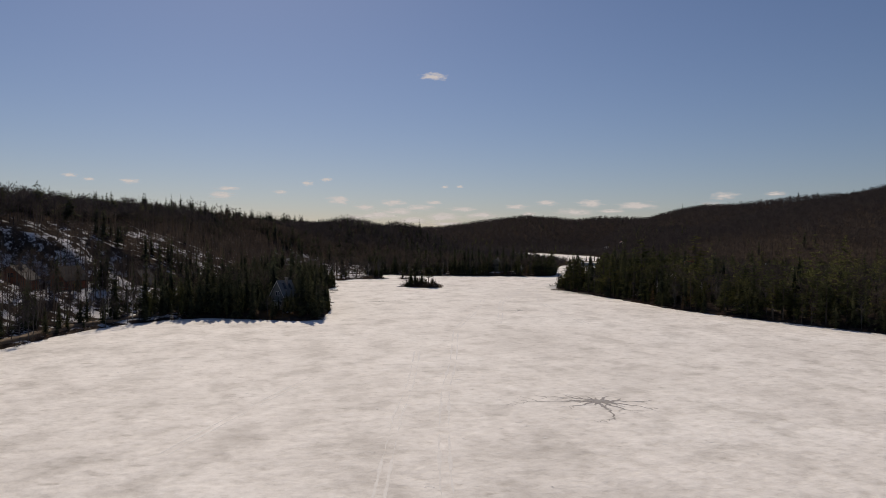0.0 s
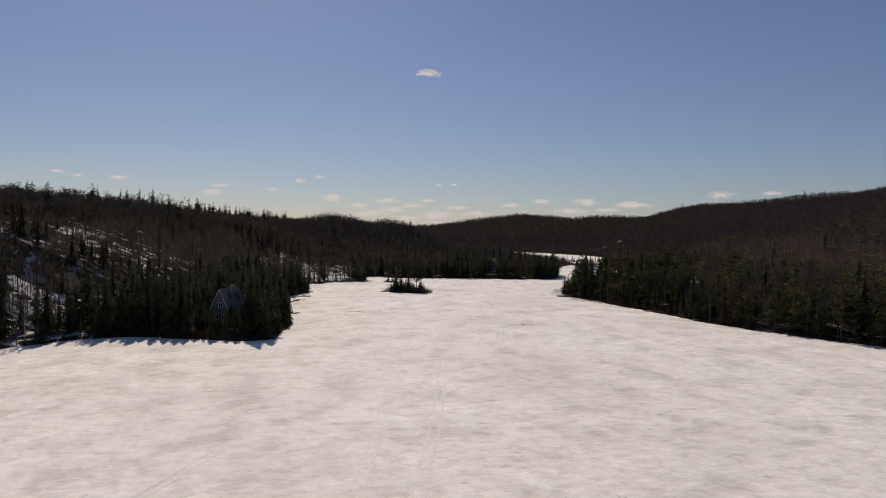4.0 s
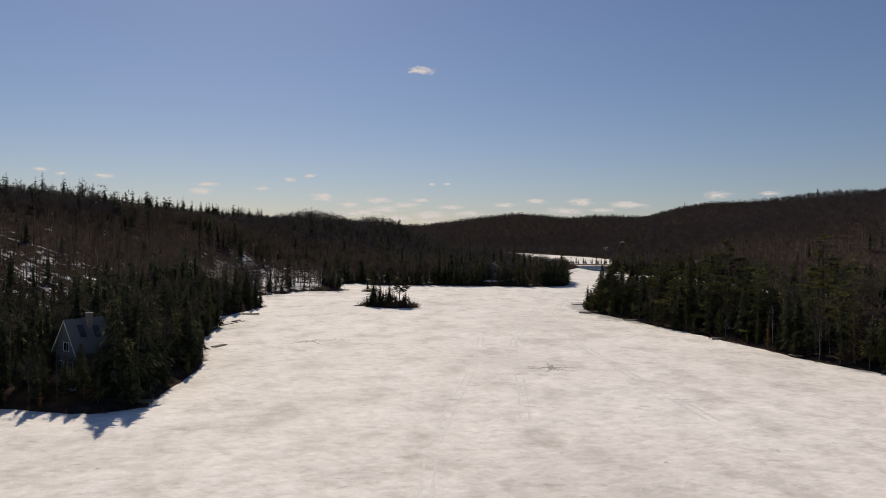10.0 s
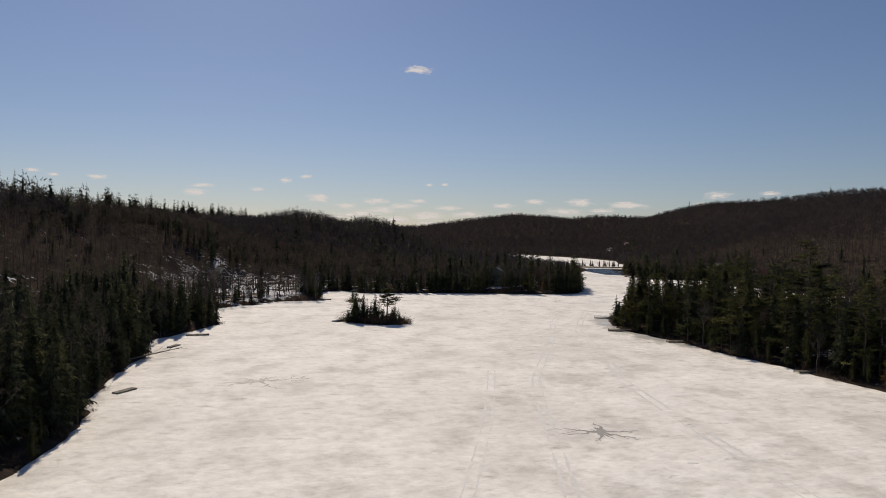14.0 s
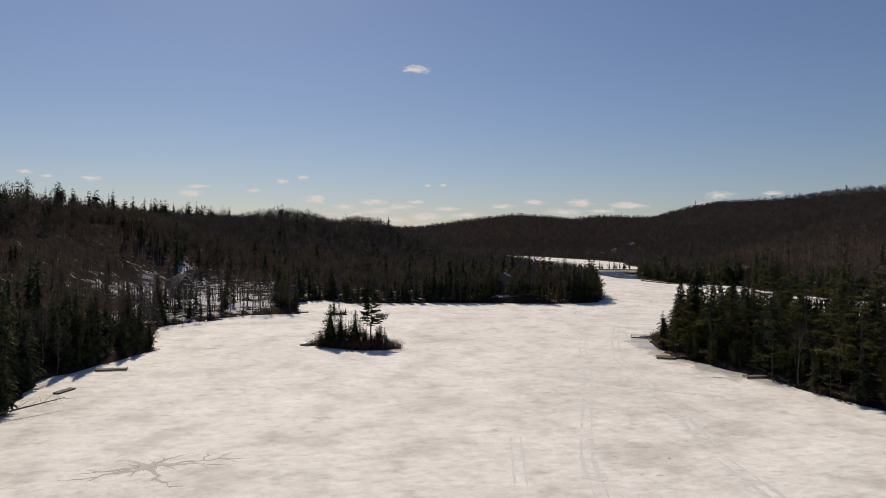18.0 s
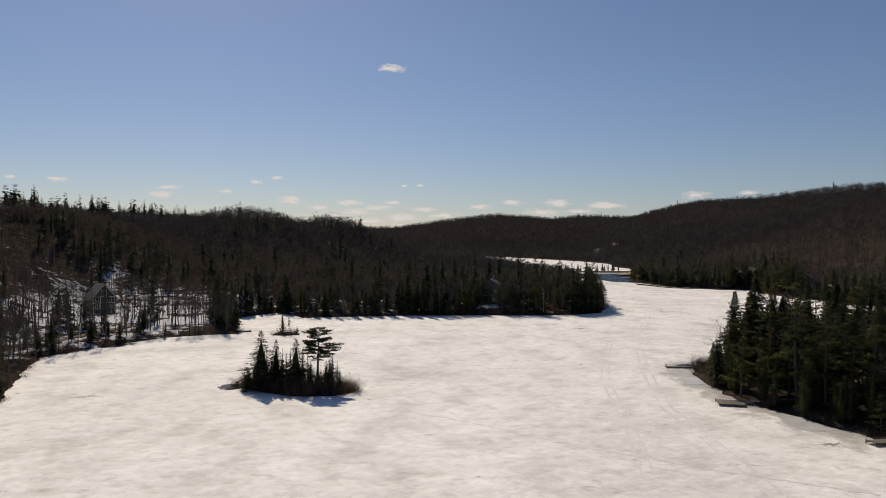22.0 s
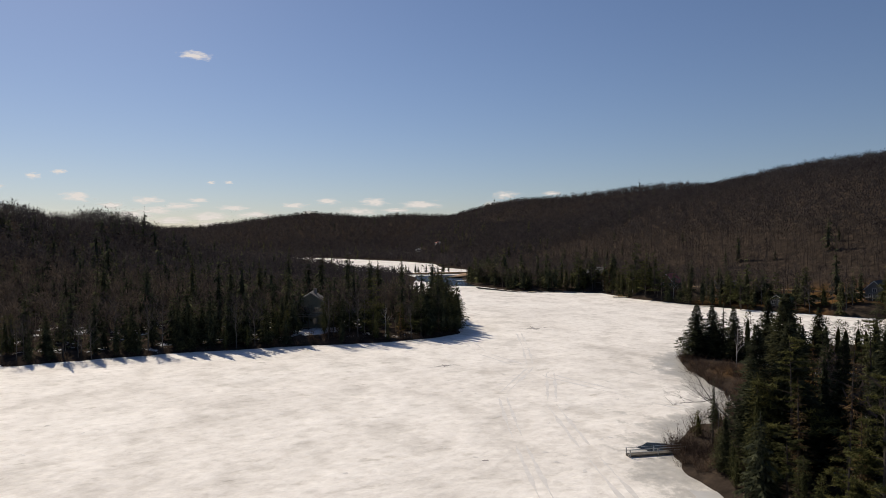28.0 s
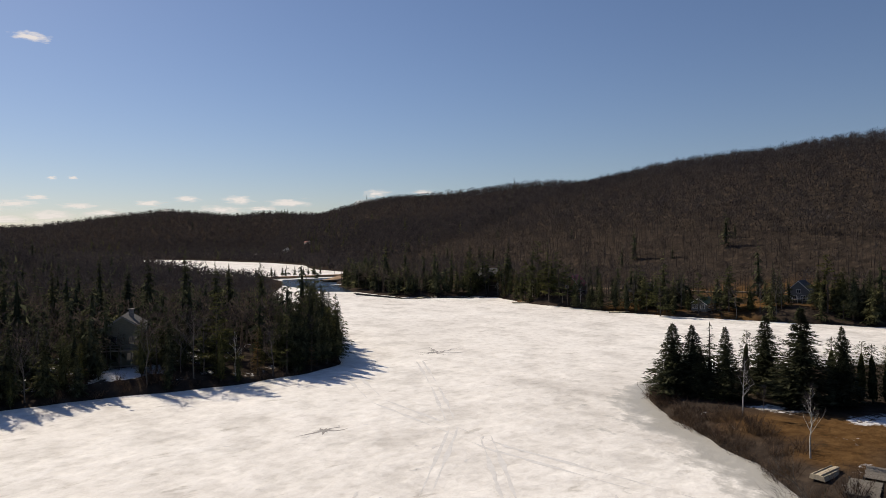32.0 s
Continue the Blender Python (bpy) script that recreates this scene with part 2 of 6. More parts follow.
def outline_distance(poly, x, y):
    """Distance to a closed outline, negative inside it."""
    shape = np.shape(x)
    x, y = np.ravel(x).astype(float), np.ravel(y).astype(float)
    best, inside = np.full(x.shape, 1e18), np.zeros(x.shape, bool)
    for (ax, ay), (bx, by) in zip(poly, poly[1:] + poly[:1]):
        dx, dy = bx - ax, by - ay
        s = np.clip(((x - ax) * dx + (y - ay) * dy) / (dx * dx + dy * dy), 0, 1)
        best = np.minimum(best, (x - ax - s * dx) ** 2 + (y - ay - s * dy) ** 2)
        if dy:
            inside ^= ((ay > y) != (by > y)) & (x < ax + (y - ay) * dx / dy)
    return (np.sqrt(best) * np.where(inside, -1, 1)).reshape(shape)


def shore(x, y):
    """Metres inland from the nearest shore; negative on the lake."""
    x, y = np.asarray(x, float), np.asarray(y, float)
    d = outline_distance(LAKE, x, y) + 0.8 * fbm(x, y, 7.0, 2, 5) + 0.5 * fbm(x, y, 2.2, 1, 6)
    return np.maximum(np.maximum(d, -outline_distance(ISLE, x, y)), -outline_distance(ISLET, x, y))


def step(a, b, v):
    s = np.clip((v - a) / (b - a), 0, 1)
    return s * s * (3 - 2 * s)


# level ground round houses: x, y, radius, height
PADS = [(-57, 230, 9, 2.2), (-134, 218, 13, 8.0), (-119, 260, 9, 5.5), (-95, 488, 13, 1.9), (36, 511, 10, 2.6), (207, 646, 9, 3.9), (205, 588, 9, 4.6),
        (211, 527, 8, 1.6), (235, 508, 12, 4.0), (214, 556, 8, 3.4), (112, 425, 16, 1.3)]


def height(x, y):
    x, y = np.asarray(x, float), np.asarray(y, float)
    d = shore(x, y)
    land = 0.25 * step(0, 1.0, d) + 0.65 * step(0.8, 5.0, d) + 0.045 * np.clip(d, 0, 60) + 0.5 * fbm(x, y, 14.0, 3, 9) * step(1, 12, d)
    isle = np.minimum(outline_distance(ISLE, x, y), outline_distance(ISLET, x, y)) < 6
    land = np.where(isle, 0.25 * step(0, 1.0, d) + 0.6 * step(0.6, 3.0, d), land)
    # long wooded ridge on the left, which runs down to the far valley
    lx = np.interp(y, [0, 250, 600, 900, 1150, 1350], [-185, -180, -178, -170, -110, -70])
    lz = np.interp(y, [-200, 0, 250, 600, 900, 1150, 1300, 1500, 1900], [26, 31, 33, 29, 33, 38, 32, 16, 10])
    lf = np.interp(y, [0, 150, 250, 350, 430, 500, 570, 800, 1100, 1350], [-108, -104, -88, -76, -98, -108, -70, -20, 0, 40])
    left = lz * step(0.0, 1.0, (lf - x) / np.maximum(lf - lx, 30)) ** 0.9
    left *= 1 + 0.10 * fbm(x, y, 90.0, 3, 21)
    left = np.maximum(left, 36 * np.exp(-((x + 112) / 75) ** 2 - ((y - 745) / 120) ** 2))
    left = np.maximum(left, 33 * np.exp(-((x + 62) / 60) ** 2 - ((y - 810) / 95) ** 2))
    # wooded hill on the right
    rf = np.interp(y, [-300, 200, 420, 520, 650, 900, 1300, 1700, 2200], [330, 330, 310, 278, 258, 268, 300, 330, 300])
    rx = np.interp(y, [-300, 500, 690, 890, 1140, 1370, 1690, 2300], [640, 610, 610, 640, 660, 540, 620, 640])
    rz = np.interp(y, [-300, 300, 600, 890, 1050, 1180, 1370, 1690, 2000, 2300], [72, 88, 98, 95, 90, 95, 89, 100, 86, 77])
    s = np.clip((x - rf) / (rx - rf), 0, 1.6)
    right = rz * np.where(s < 1, 1 - (1 - np.clip(s, 0, 1)) ** 1.5, 1.0)
    right *= 1 + 0.06 * fbm(x, y, 170.0, 3, 33)
    # far hills that close the valley
    crest = np.interp(x, [-900, -400, -30, 100, 226, 330, 372, 449, 560, 800, 1500], [34, 44, 53, 74, 90, 83, 78, 88, 85, 88, 66])
    far = crest * step(1520, 2100, y) ** 0.8
    hill = np.maximum(np.maximum(left, right), far * (1 + 0.05 * fbm(x, y, 200.0, 3, 41)))
    z = np.where(d > 0, land + hill * step(0, 30, d) * ~isle, np.maximum(-2.0, 0.5 * d))
    for a, b, r, top in PADS:
        w = step(2.0 * r, r, np.hypot(x - a, y - b)) * step(0.3, 3.0, d)
        z = z * (1 - w) + top * w
    return z


def spaced(stops):
    """Grid lines from (start, spacing) pairs."""
    out = []
    for (a, s), (b, _) in zip(stops, stops[1:]):
        out += list(np.arange(a, b, s))
    return np.array(out + [stops[-1][0]], float)


def sheet(name, xs, ys, z, material, props=None):
    X, Y = np.meshgrid(xs, ys)
    V = np.stack([X, Y, z(X, Y)], -1).reshape(-1, 3)
    k = np.arange(len(xs) * len(ys)).reshape(len(ys), len(xs))
    F = np.stack([k[:-1, :-1], k[:-1, 1:], k[1:, 1:], k[1:, :-1]], -1).reshape(-1, 4)
    me = quick_mesh(name, V, F, material)
    me.shade_smooth()
    for key, fn in (props or {}).items():
        a = me.attributes.new(key, "FLOAT", "POINT")
        a.data.foreach_set("value", fn(X, Y).ravel().astype(np.float32))
    return me


def quick_mesh(name, V, F, material):
    """A mesh from arrays of corners and of equal-sided faces."""
    me, V, F = bpy.data.meshes.new(name), np.asarray(V, np.float32), np.asarray(F, np.int32)
    me.vertices.add(len(V))
    me.vertices.foreach_set("co", V.ravel())
    me.loops.add(F.size)
    me.loops.foreach_set("vertex_index", F.ravel())
    me.polygons.add(len(F))
    me.polygons.foreach_set("loop_start", np.arange(0, F.size, F.shape[1], dtype=np.int32))
    me.update(calc_edges=True)
    for m in material if isinstance(material, (list, tuple)) else [material]:
        me.materials.append(m)
    return me


def snow_amount(x, y):
    """Old snow lies on the shaded left slope and in clearings, little on the sunny right."""
    out = (-0.03 + (0.112 + 0.06 * fbm(x, y, 40.0, 2, 77)) * (0.25 + 0.75 * step(370, 310, y)) * step(-60, -100, x) * step(560, 480, y) * step(-178, -146, x) - 0.10 * step(120, 300, x) + 0.03 * step(1250, 1400, y) * step(400, 330, x)
           - 0.05 * step(650, 800, y) - 0.06 * step(4, 0.5, shore(x, y)))
    out = out + 0.07 * step(-70, -50, x) * step(70, 55, x) * step(490, 496, y) * step(540, 520, y) + 0.13 * step(-135, -115, x) * step(-45, -60, x) * step(440, 465, y) * step(570, 535, y)
    out = out + 0.12 * step(-105, -95, x) * step(-50, -58, x) * step(392, 402, y) * step(480, 465, y)
    for a, b, r, k in [(82, 376, 12, 0.14), (92, 390, 8, 0.12), (35, 503, 4, 0.3), (114, 431, 3, 0.2), (119, 421, 4, 0.2), (38, 504, 5, 0.25), (-120, 222, 9, 0.2), (-108, 490, 11, 0.15), (-80, 490, 12, 0.18), (90, 318, 7, 0.15), (-52, 221, 3, 0.15), (210, 525, 6, 0.1)]:
        out = out + k * step(r * 1.3, r * 0.5, np.hypot(x - a, y - b))
    return out


def grass_amount(x, y):
    """Dead lawns and verges."""
    out = np.zeros_like(x)
    for a, b, r in [(106, 427, 6), (112, 419, 9), (101, 415, 5), (-54, 222, 6), (80, 338, 4), (212, 428, 24), (240, 455, 18), (185, 600, 6), (236, 500, 9), (208, 512, 7), (200, 552, 8), (206, 536, 8), (225, 517, 11), (243, 520, 12), (262, 558, 16), (272, 540, 14), (252, 545, 12)]:
        out = np.maximum(out, step(r * 1.3, r * 0.6, np.hypot(x - a, y - b)))
    return out


def damp_amount(x, y):
    """Grey melting ice off the right-hand points, round the islet and in a thin fringe everywhere."""
    d = -shore(x, y)
    out = 0.06 * step(4, 0, d) + 0.17 * step(10, 0, d) * step(48, 56, x) * step(325, 345, y) * step(465, 450, y)
    out = out + 0.12 * step(24, 4, d) * step(46, 58, x) * step(300, 345, y) * step(470, 450, y)
    out = out + 0.14 * step(7, 1, d) * step(68, 78, x) * step(398, 408, y) * step(472, 462, y)
    return out + 0.12 * step(9, 1, d) * step(12, 0, x) * step(-34, -28, x) * step(360, 366, y) * step(390, 384, y)


GX = spaced([(-5000, 250), (-1000, 60), (-400, 20), (-260, 6), (-130, 3), (270, 8), (500, 20), (1200, 80), (2000, 250), (5000, 1)])
GY = spaced([(-1500, 150), (-300, 40), (100, 5), (195, 3), (530, 5), (760, 12), (1600, 30), (2700, 120), (5000, 1)])
ground = tagged(new("ground", sheet("ground", GX, GY, height, GROUND, {"snow": snow_amount, "grass": grass_amount})),
                "brown forest floor with patches of old snow", "ground", kind="structure")
IX = spaced([(-131, 6), (45, 2), (125, 6), (289, 1)])
IY = spaced([(-280, 30), (140, 6), (320, 2), (470, 6), (640, 25), (1515, 1)])
ice = tagged(new("frozen_lake", sheet("frozen_lake", IX, IY, lambda x, y: np.zeros_like(x), ICE, {"damp": damp_amount})),
             "frozen lake under old wind-packed snow with damp grey patches", "lake", kind="structure")

# ---- trees ----


class Shape:
    """Corners and triangles of one part, gathered as it grows."""

    def __init__(self):
        self.v, self.f = [], []

    def tri(self, a, b, c):
        k = len(self.v)
        self.v += [tuple(a), tuple(b), tuple(c)]
        self.f.append((k, k + 1, k + 2))

    def limb(self, a, b, ra, rb, sides=5):
        """A tapered round stick from a to b."""
        a, b = Vector(a), Vector(b)
        q = (b - a).to_track_quat("Z", "Y")
        k = len(self.v)
        for p, r in ((a, ra), (b, rb)):
            for i in range(sides):
                t = 2 * math.pi * i / sides
                self.v.append(tuple(p + q @ Vector((r * math.cos(t), r * math.sin(t), 0))))
        for i in range(sides):
            j = (i + 1) % sides
            self.f += [(k + i, k + j, k + sides + j), (k + i, k + sides + j, k + sides + i)]

    def mesh(self, name, material):
        return quick_mesh(name, self.v, self.f, material)


def bough(s, rng, base, az, length, width, rise, droop, n, slim=1.25):
    """A flat spray of needles: pointed side twigs along a drooping stem."""
    ax = Vector((math.cos(az), math.sin(az), 0))
    side = Vector((-ax.y, ax.x, 0))
    base = Vector(base)

    def stem(q):
        return base + ax * (length * q) + Vector((0, 0, rise * q - droop * q * q))

    for i in range(n):
        q0, q1 = i / n, min(1.0, (i + slim) / n)
        w = width * (1.0 - 0.75 * q0) * rng.uniform(0.7, 1.2)
        tip = min(1.08, (i + 1.5) / n)
        for sg in (-1, 1):
            s.tri(stem(q0), stem(q1), stem(tip) + side * (sg * w * rng.uniform(0.6, 1.0)) + Vector((0, 0, rng.uniform(-1.0, 0.35) * w)))


def fan(s, rng, base, az, length, width, rise, droop, n):
    """A feathery bough: many short twigs that point outward from all over a drooping spray."""
    ax = Vector((math.cos(az), math.sin(az), 0))
    side = Vector((-ax.y, ax.x, 0))
    base = Vector(base)
    for i in range(n):
        q = 0.12 + 0.88 * ((i + rng.random()) / n) ** 0.8
        u = rng.uniform(-1, 1)
        a = u * 0.9 + rng.gauss(0, 0.25)
        way = ax * math.cos(a) + side * math.sin(a)
        over = side * math.cos(a) - ax * math.sin(a) + Vector((0, 0, rng.gauss(0, 0.6)))
        p = base + ax * (length * q) + side * (u * width * (1 - 0.55 * q)) + Vector((0, 0, rise * q - droop * q * q + rng.gauss(0, 0.07)))
        ln = (0.13 * length + 0.15) * rng.uniform(0.7, 1.25)
        s.tri(p - over * (0.20 * ln), p + over * (0.20 * ln), p + way * ln + Vector((0, 0, rng.uniform(-0.45, 0.25) * ln)))


def trunk_line(s, rng, h, r, lean=0.02, sides=6, parts=4):
    p = Vector((0, 0, -0.8))
    for i in range(parts):
        q = Vector((rng.uniform(-lean, lean) * h, rng.uniform(-lean, lean) * h, h * (i + 1) / parts))
        s.limb(p, q, r * (1 - i / parts) + 0.01, r * (1 - (i + 1) / parts) + 0.01, sides)
        p = q


def spruce(seed, h=13.0, spread=2.1, whorls=27, per=7, n=4, low=0.05, ragged=0.2, droop=0.5, flesh=0.48, slim=1.25, core=(7, 7), fat=0.8, lift=0.12, inner=0.34, feather=False):
    """Trunk and crown of a spire-shaped conifer."""
    rng = random.Random(seed)
    wood, leaf = Shape(), Shape()
    trunk_line(wood, rng, h, 0.018 * h, 0.006)
    for i in range(whorls):
        q = (i + rng.uniform(0, 0.5)) / whorls
        z = h * (low + (0.99 - low) * q)
        r = spread * (1 - q) ** fat * rng.uniform(1 - ragged, 1 + ragged) * min(1, 0.65 + 3 * q) + 0.12
        for k in range(per):
            ln = r * rng.uniform(0.60, 1.12)
            root, az = (0, 0, z + rng.uniform(-0.9, 0.9) * h / whorls), 2 * math.pi * (k + rng.random()) / per
            if feather:
                fan(leaf, rng, root, az, ln, flesh * ln + 0.10, lift * ln, droop * ln, n)
            else:
                bough(leaf, rng, root, az, ln, flesh * ln + 0.10, lift * ln, droop * ln, n, slim)
    # the dense, ragged inside of the crown
    sides, rings = core or (3, 1)
    ring = []
    for j in range(rings + 1):
        q = j / rings
        r = (inner * spread * (1 - q) ** fat * min(1, 0.6 + 2.5 * q) + 0.02)
        ring.append([Vector((r * rng.uniform(0.7, 1.2) * math.cos(6.283 * k / sides), r * rng.uniform(0.7, 1.2) * math.sin(6.283 * k / sides), h * (low + 0.04 + (0.78 - low) * q) + rng.uniform(-0.3, 0.3))) for k in range(sides)])
    for a, b in zip(ring, ring[1:]) if core else ():
        for k in range(sides):
            m = (k + 1) % sides
            leaf.tri(a[k], a[m], b[m])
            leaf.tri(a[k], b[m], b[k])
    leaf.tri((0, 0, h * 1.03), (0.12, 0, h * 0.96), (-0.08, 0.1, h * 0.96))
    for k in range(14 if feather else 0):
        t, q = rng.uniform(0, 6.283), rng.uniform(0.90, 0.99)
        out = Vector((math.cos(t), math.sin(t), 0.9)) * (0.10 + 1.8 * (1.0 - q))
        leaf.tri((-0.06, 0, h * q), (0.06, 0, h * q), Vector((0, 0, h * q)) + out)
    return wood.mesh("trunk", BARK), leaf


def tuft(s, rng, p, r, count, slim=0.22):
    """An open clump of needle sprays."""
    for _ in range(count):
        d = Vector((rng.gauss(0, 1), rng.gauss(0, 1), rng.gauss(0.15, 0.35))).normalized()
        o = Vector(p) + Vector((rng.uniform(-1, 1), rng.uniform(-1, 1), rng.uniform(-0.3, 0.3))) * (r * 0.45)
        e = d.cross(Vector((rng.uniform(-0.3, 0.3), rng.uniform(-0.3, 0.3), 1))).normalized()
        s.tri(o - e * (slim * r), o + e * (slim * r), o + d * (r * rng.uniform(0.6, 1.0)))


def white_pine(seed, h=16.0, spread=4.0, bare=0.35, limbs=30, tufts=5, count=11, flat=False, slim=0.22, size=0.30):
    """A tall pine with uneven plates of long-needled foliage."""
    rng = random.Random(seed)
    wood, leaf = Shape(), Shape()
    trunk_line(wood, rng, h * 0.97, 0.017 * h, 0.008)
    for i in range(limbs):
        q = (i + rng.random()) / limbs
        z = h * (bare + (0.97 - bare) * q)
        ln = spread * (0.35 + 0.65 * math.sin(math.pi * min(1, 0.28 + 0.72 * (1 - q)) * 0.5)) * (1 - q * 0.72) * rng.uniform(0.55, 1.15)
        if flat:
            ln = spread * float(np.interp(q, [0, 0.15, 0.45, 0.8, 1], [0.35, 0.75, 1.0, 0.75, 0.35])) * rng.uniform(0.5, 1.1)
        az = rng.uniform(0, 2 * math.pi)
        a = Vector((0, 0, z))
        b = a + Vector((math.cos(az) * ln, math.sin(az) * ln, ln * rng.uniform(0.02, 0.32)))
        wood.limb(a, b, 0.055, 0.015, 3)
        for k in range(tufts):
            f = 0.35 + 0.65 * (k + rng.random()) / tufts
            tuft(leaf, rng, a.lerp(b, f) + Vector((rng.gauss(0, 0.22), rng.gauss(0, 0.22), 0.1)), ln * size + 0.26, count, slim)
    tuft(leaf, rng, (0, 0, h * 0.97), 0.6, 14)
    return wood.mesh("trunk", BARK), leaf


def bare_tree(seed, h=13.0, spread=3.2, limbs=15, twigs=11, bark=None, forks=3, fine=0.035):
    """A leafless hardwood: stem, rising limbs and a haze of twigs."""
    rng = random.Random(seed)
    wood, leaf = Shape(), Shape()
    trunk_line(wood, rng, h * 0.9, 0.011 * h, 0.025)
    for i in range(limbs):
        q = 0.3 + 0.65 * (i + rng.random()) / limbs
        az, ln = rng.uniform(0, 2 * math.pi), spread * (1.15 - q) * rng.uniform(0.8, 1.4)
        a = Vector((0, 0, h * q * 0.9))
        b = a + Vector((math.cos(az) * ln, math.sin(az) * ln, ln * rng.uniform(0.7, 1.5)))
        wood.limb(a, b, 0.05 * (1.3 - q), 0.015, 3)
        for k in range(forks):
            f = rng.uniform(0.3, 1.0)
            c = a.lerp(b, f)
            e = c + Vector((rng.gauss(0, 0.5), rng.gauss(0, 0.5), rng.uniform(0.4, 1.2))) * (ln * 0.55)
            wood.limb(c, e, 0.022, 0.008, 3)
            for _ in range(twigs):
                g = c.lerp(e, rng.uniform(0.2, 1))
                t = g + Vector((rng.gauss(0, 0.5), rng.gauss(0, 0.5), rng.uniform(0.1, 1.0))) * 1.1
                w = Vector((rng.uniform(-1, 1), rng.uniform(-1, 1), 0)) * fine
                leaf.tri(g - w, g + w, t)
    return wood.mesh("trunk", bark or GREYBARK), leaf


def shrub(seed, h=1.6, r=1.3, stems=34, twigs=5):
    """Many-stemmed bush: thin arching stems that fork into fine twigs."""
    rng = random.Random(seed)
    s = Shape()
    for _ in range(stems):
        az, q = rng.uniform(0, 6.283), rng.random() ** 0.6
        a = Vector((math.cos(az), math.sin(az), 0)) * (r * 0.5 * q) + Vector((0, 0, -0.25))
        b = a + Vector((math.cos(az) * q * r * 0.8 + rng.gauss(0, 0.25), math.sin(az) * q * r * 0.8 + rng.gauss(0, 0.25), h * rng.uniform(0.45, 1.1)))
        w = Vector((rng.uniform(-1, 1), rng.uniform(-1, 1), 0)).normalized() * 0.026
        s.tri(a - w, a + w, b)
        for _ in range(twigs):
            c = a.lerp(b, rng.uniform(0.25, 0.95))
            s.tri(c - w * 0.6, c + w * 0.6, c + Vector((rng.gauss(0, 0.38), rng.gauss(0, 0.38), rng.uniform(-0.05, 0.55))))
    return s


KINDS = {}


def kind_of_tree(key, name, label, wood_leaf, leaf_mat, crown="crown"):
    wood, leaf = wood_leaf
    KINDS.setdefault(key, []).append((name, label, wood, leaf.mesh(crown, leaf_mat), crown))


for i in range(5):
    kind_of_tree("spruce", "spruce_tree", "dark green spruce tree with a pointed crown", spruce(i, 13, 2.1 + 0.18 * i, 27, 7, 4, 0.05, 0.2 + 0.05 * i, 0.35, 0.44, 1.2, (7, 7), 0.70), SPRUCE)
for i in range(6):
    kind_of_tree("dense", "spruce_tree", "dark green spruce tree with dense layered boughs", spruce(30 + i, 13, 2.6 + 0.14 * i, 40, 14, 18, 0.03, 0.26, 0.40, 0.34, 0.8, (13, 22), 0.92, 0.30, 0.40, True), SPRUCE)
    kind_of_tree("near", "spruce_tree", "dark green spruce tree with dense layered boughs", spruce(10 + i, 13, 2.3 + 0.2 * i, 28, 9, 12, 0.05, 0.28, 0.36, 0.38, 0.9, (9, 14), 0.94, 0.28, 0.42, True), SPRUCE)
for i in range(3):
    kind_of_tree("thin", "spruce_tree", "thin ragged spruce with bare lower trunk", spruce(20 + i, 13, 1.35, 20, 5, 4, 0.25, 0.4, 0.4, 0.45, 1.1, None), SPRUCE)
for i in range(3):
    kind_of_tree("pine", "pine_tree", "tall white pine with uneven green plates of needles", white_pine(40 + i, 16, 4.6 + 0.5 * i, 0.12 + 0.05 * i, 34, 8, 20, False, 0.10, 0.17), PINE)
for i in range(3):
    kind_of_tree("cedar", "cedar_tree", "dense olive green cedar on the shore", spruce(50 + i, 9, 1.6, 30, 8, 7, 0.02, 0.30, -0.15, 0.46, 1.0, (9, 12), 0.45, 0.25, 0.42, True), CEDAR)
for i in range(2):
    kind_of_tree("larch", "larch_tree", "brown needleless larch among the conifers", spruce(60 + i, 12, 1.8, 24, 6, 4, 0.08, 0.3, 0.15, 0.3, 0.7, None), LARCH)
for i in range(4):
    kind_of_tree("bare", "bare_tree", "leafless grey hardwood tree", bare_tree(70 + i, 12.5, 3.0 + 0.3 * i), TWIG, "crown")
for i in range(2):
    kind_of_tree("birch", "birch_tree", "leafless white-barked birch tree", bare_tree(80 + i, 11, 2.0, 14, 9, BIRCH), TWIG, "crown")
SHRUB_SHAPES = [shrub(i, 1.5 + 0.15 * i, 1.2 + 0.1 * i) for i in range(4)]
SHRUBS = [k.mesh("shrub", BRUSH) for k in SHRUB_SHAPES]

rng = random.Random(7)


def plant(key, x, y, size=1.0, z=None, label="", wide=1.0, variant=None, group="trees along the shore"):
    pool = KINDS[key]
    name, words, wood, leaf, crown = pool[rng.randrange(len(pool)) if variant is None else variant]
    ob = tagged(new(name), label or words, "tree", group)
    ob.location = (x, y, float(height(x, y)) if z is None else z)
    ob.rotation_euler = (rng.gauss(0, 0.015), rng.gauss(0, 0.015), rng.uniform(0, 6.283))
    ob.scale = (size * wide, size * wide, size)
    for part_name, me in (("trunk", wood), (crown, leaf)):
        new(part_name, me).parent = ob
    return ob


brush = []


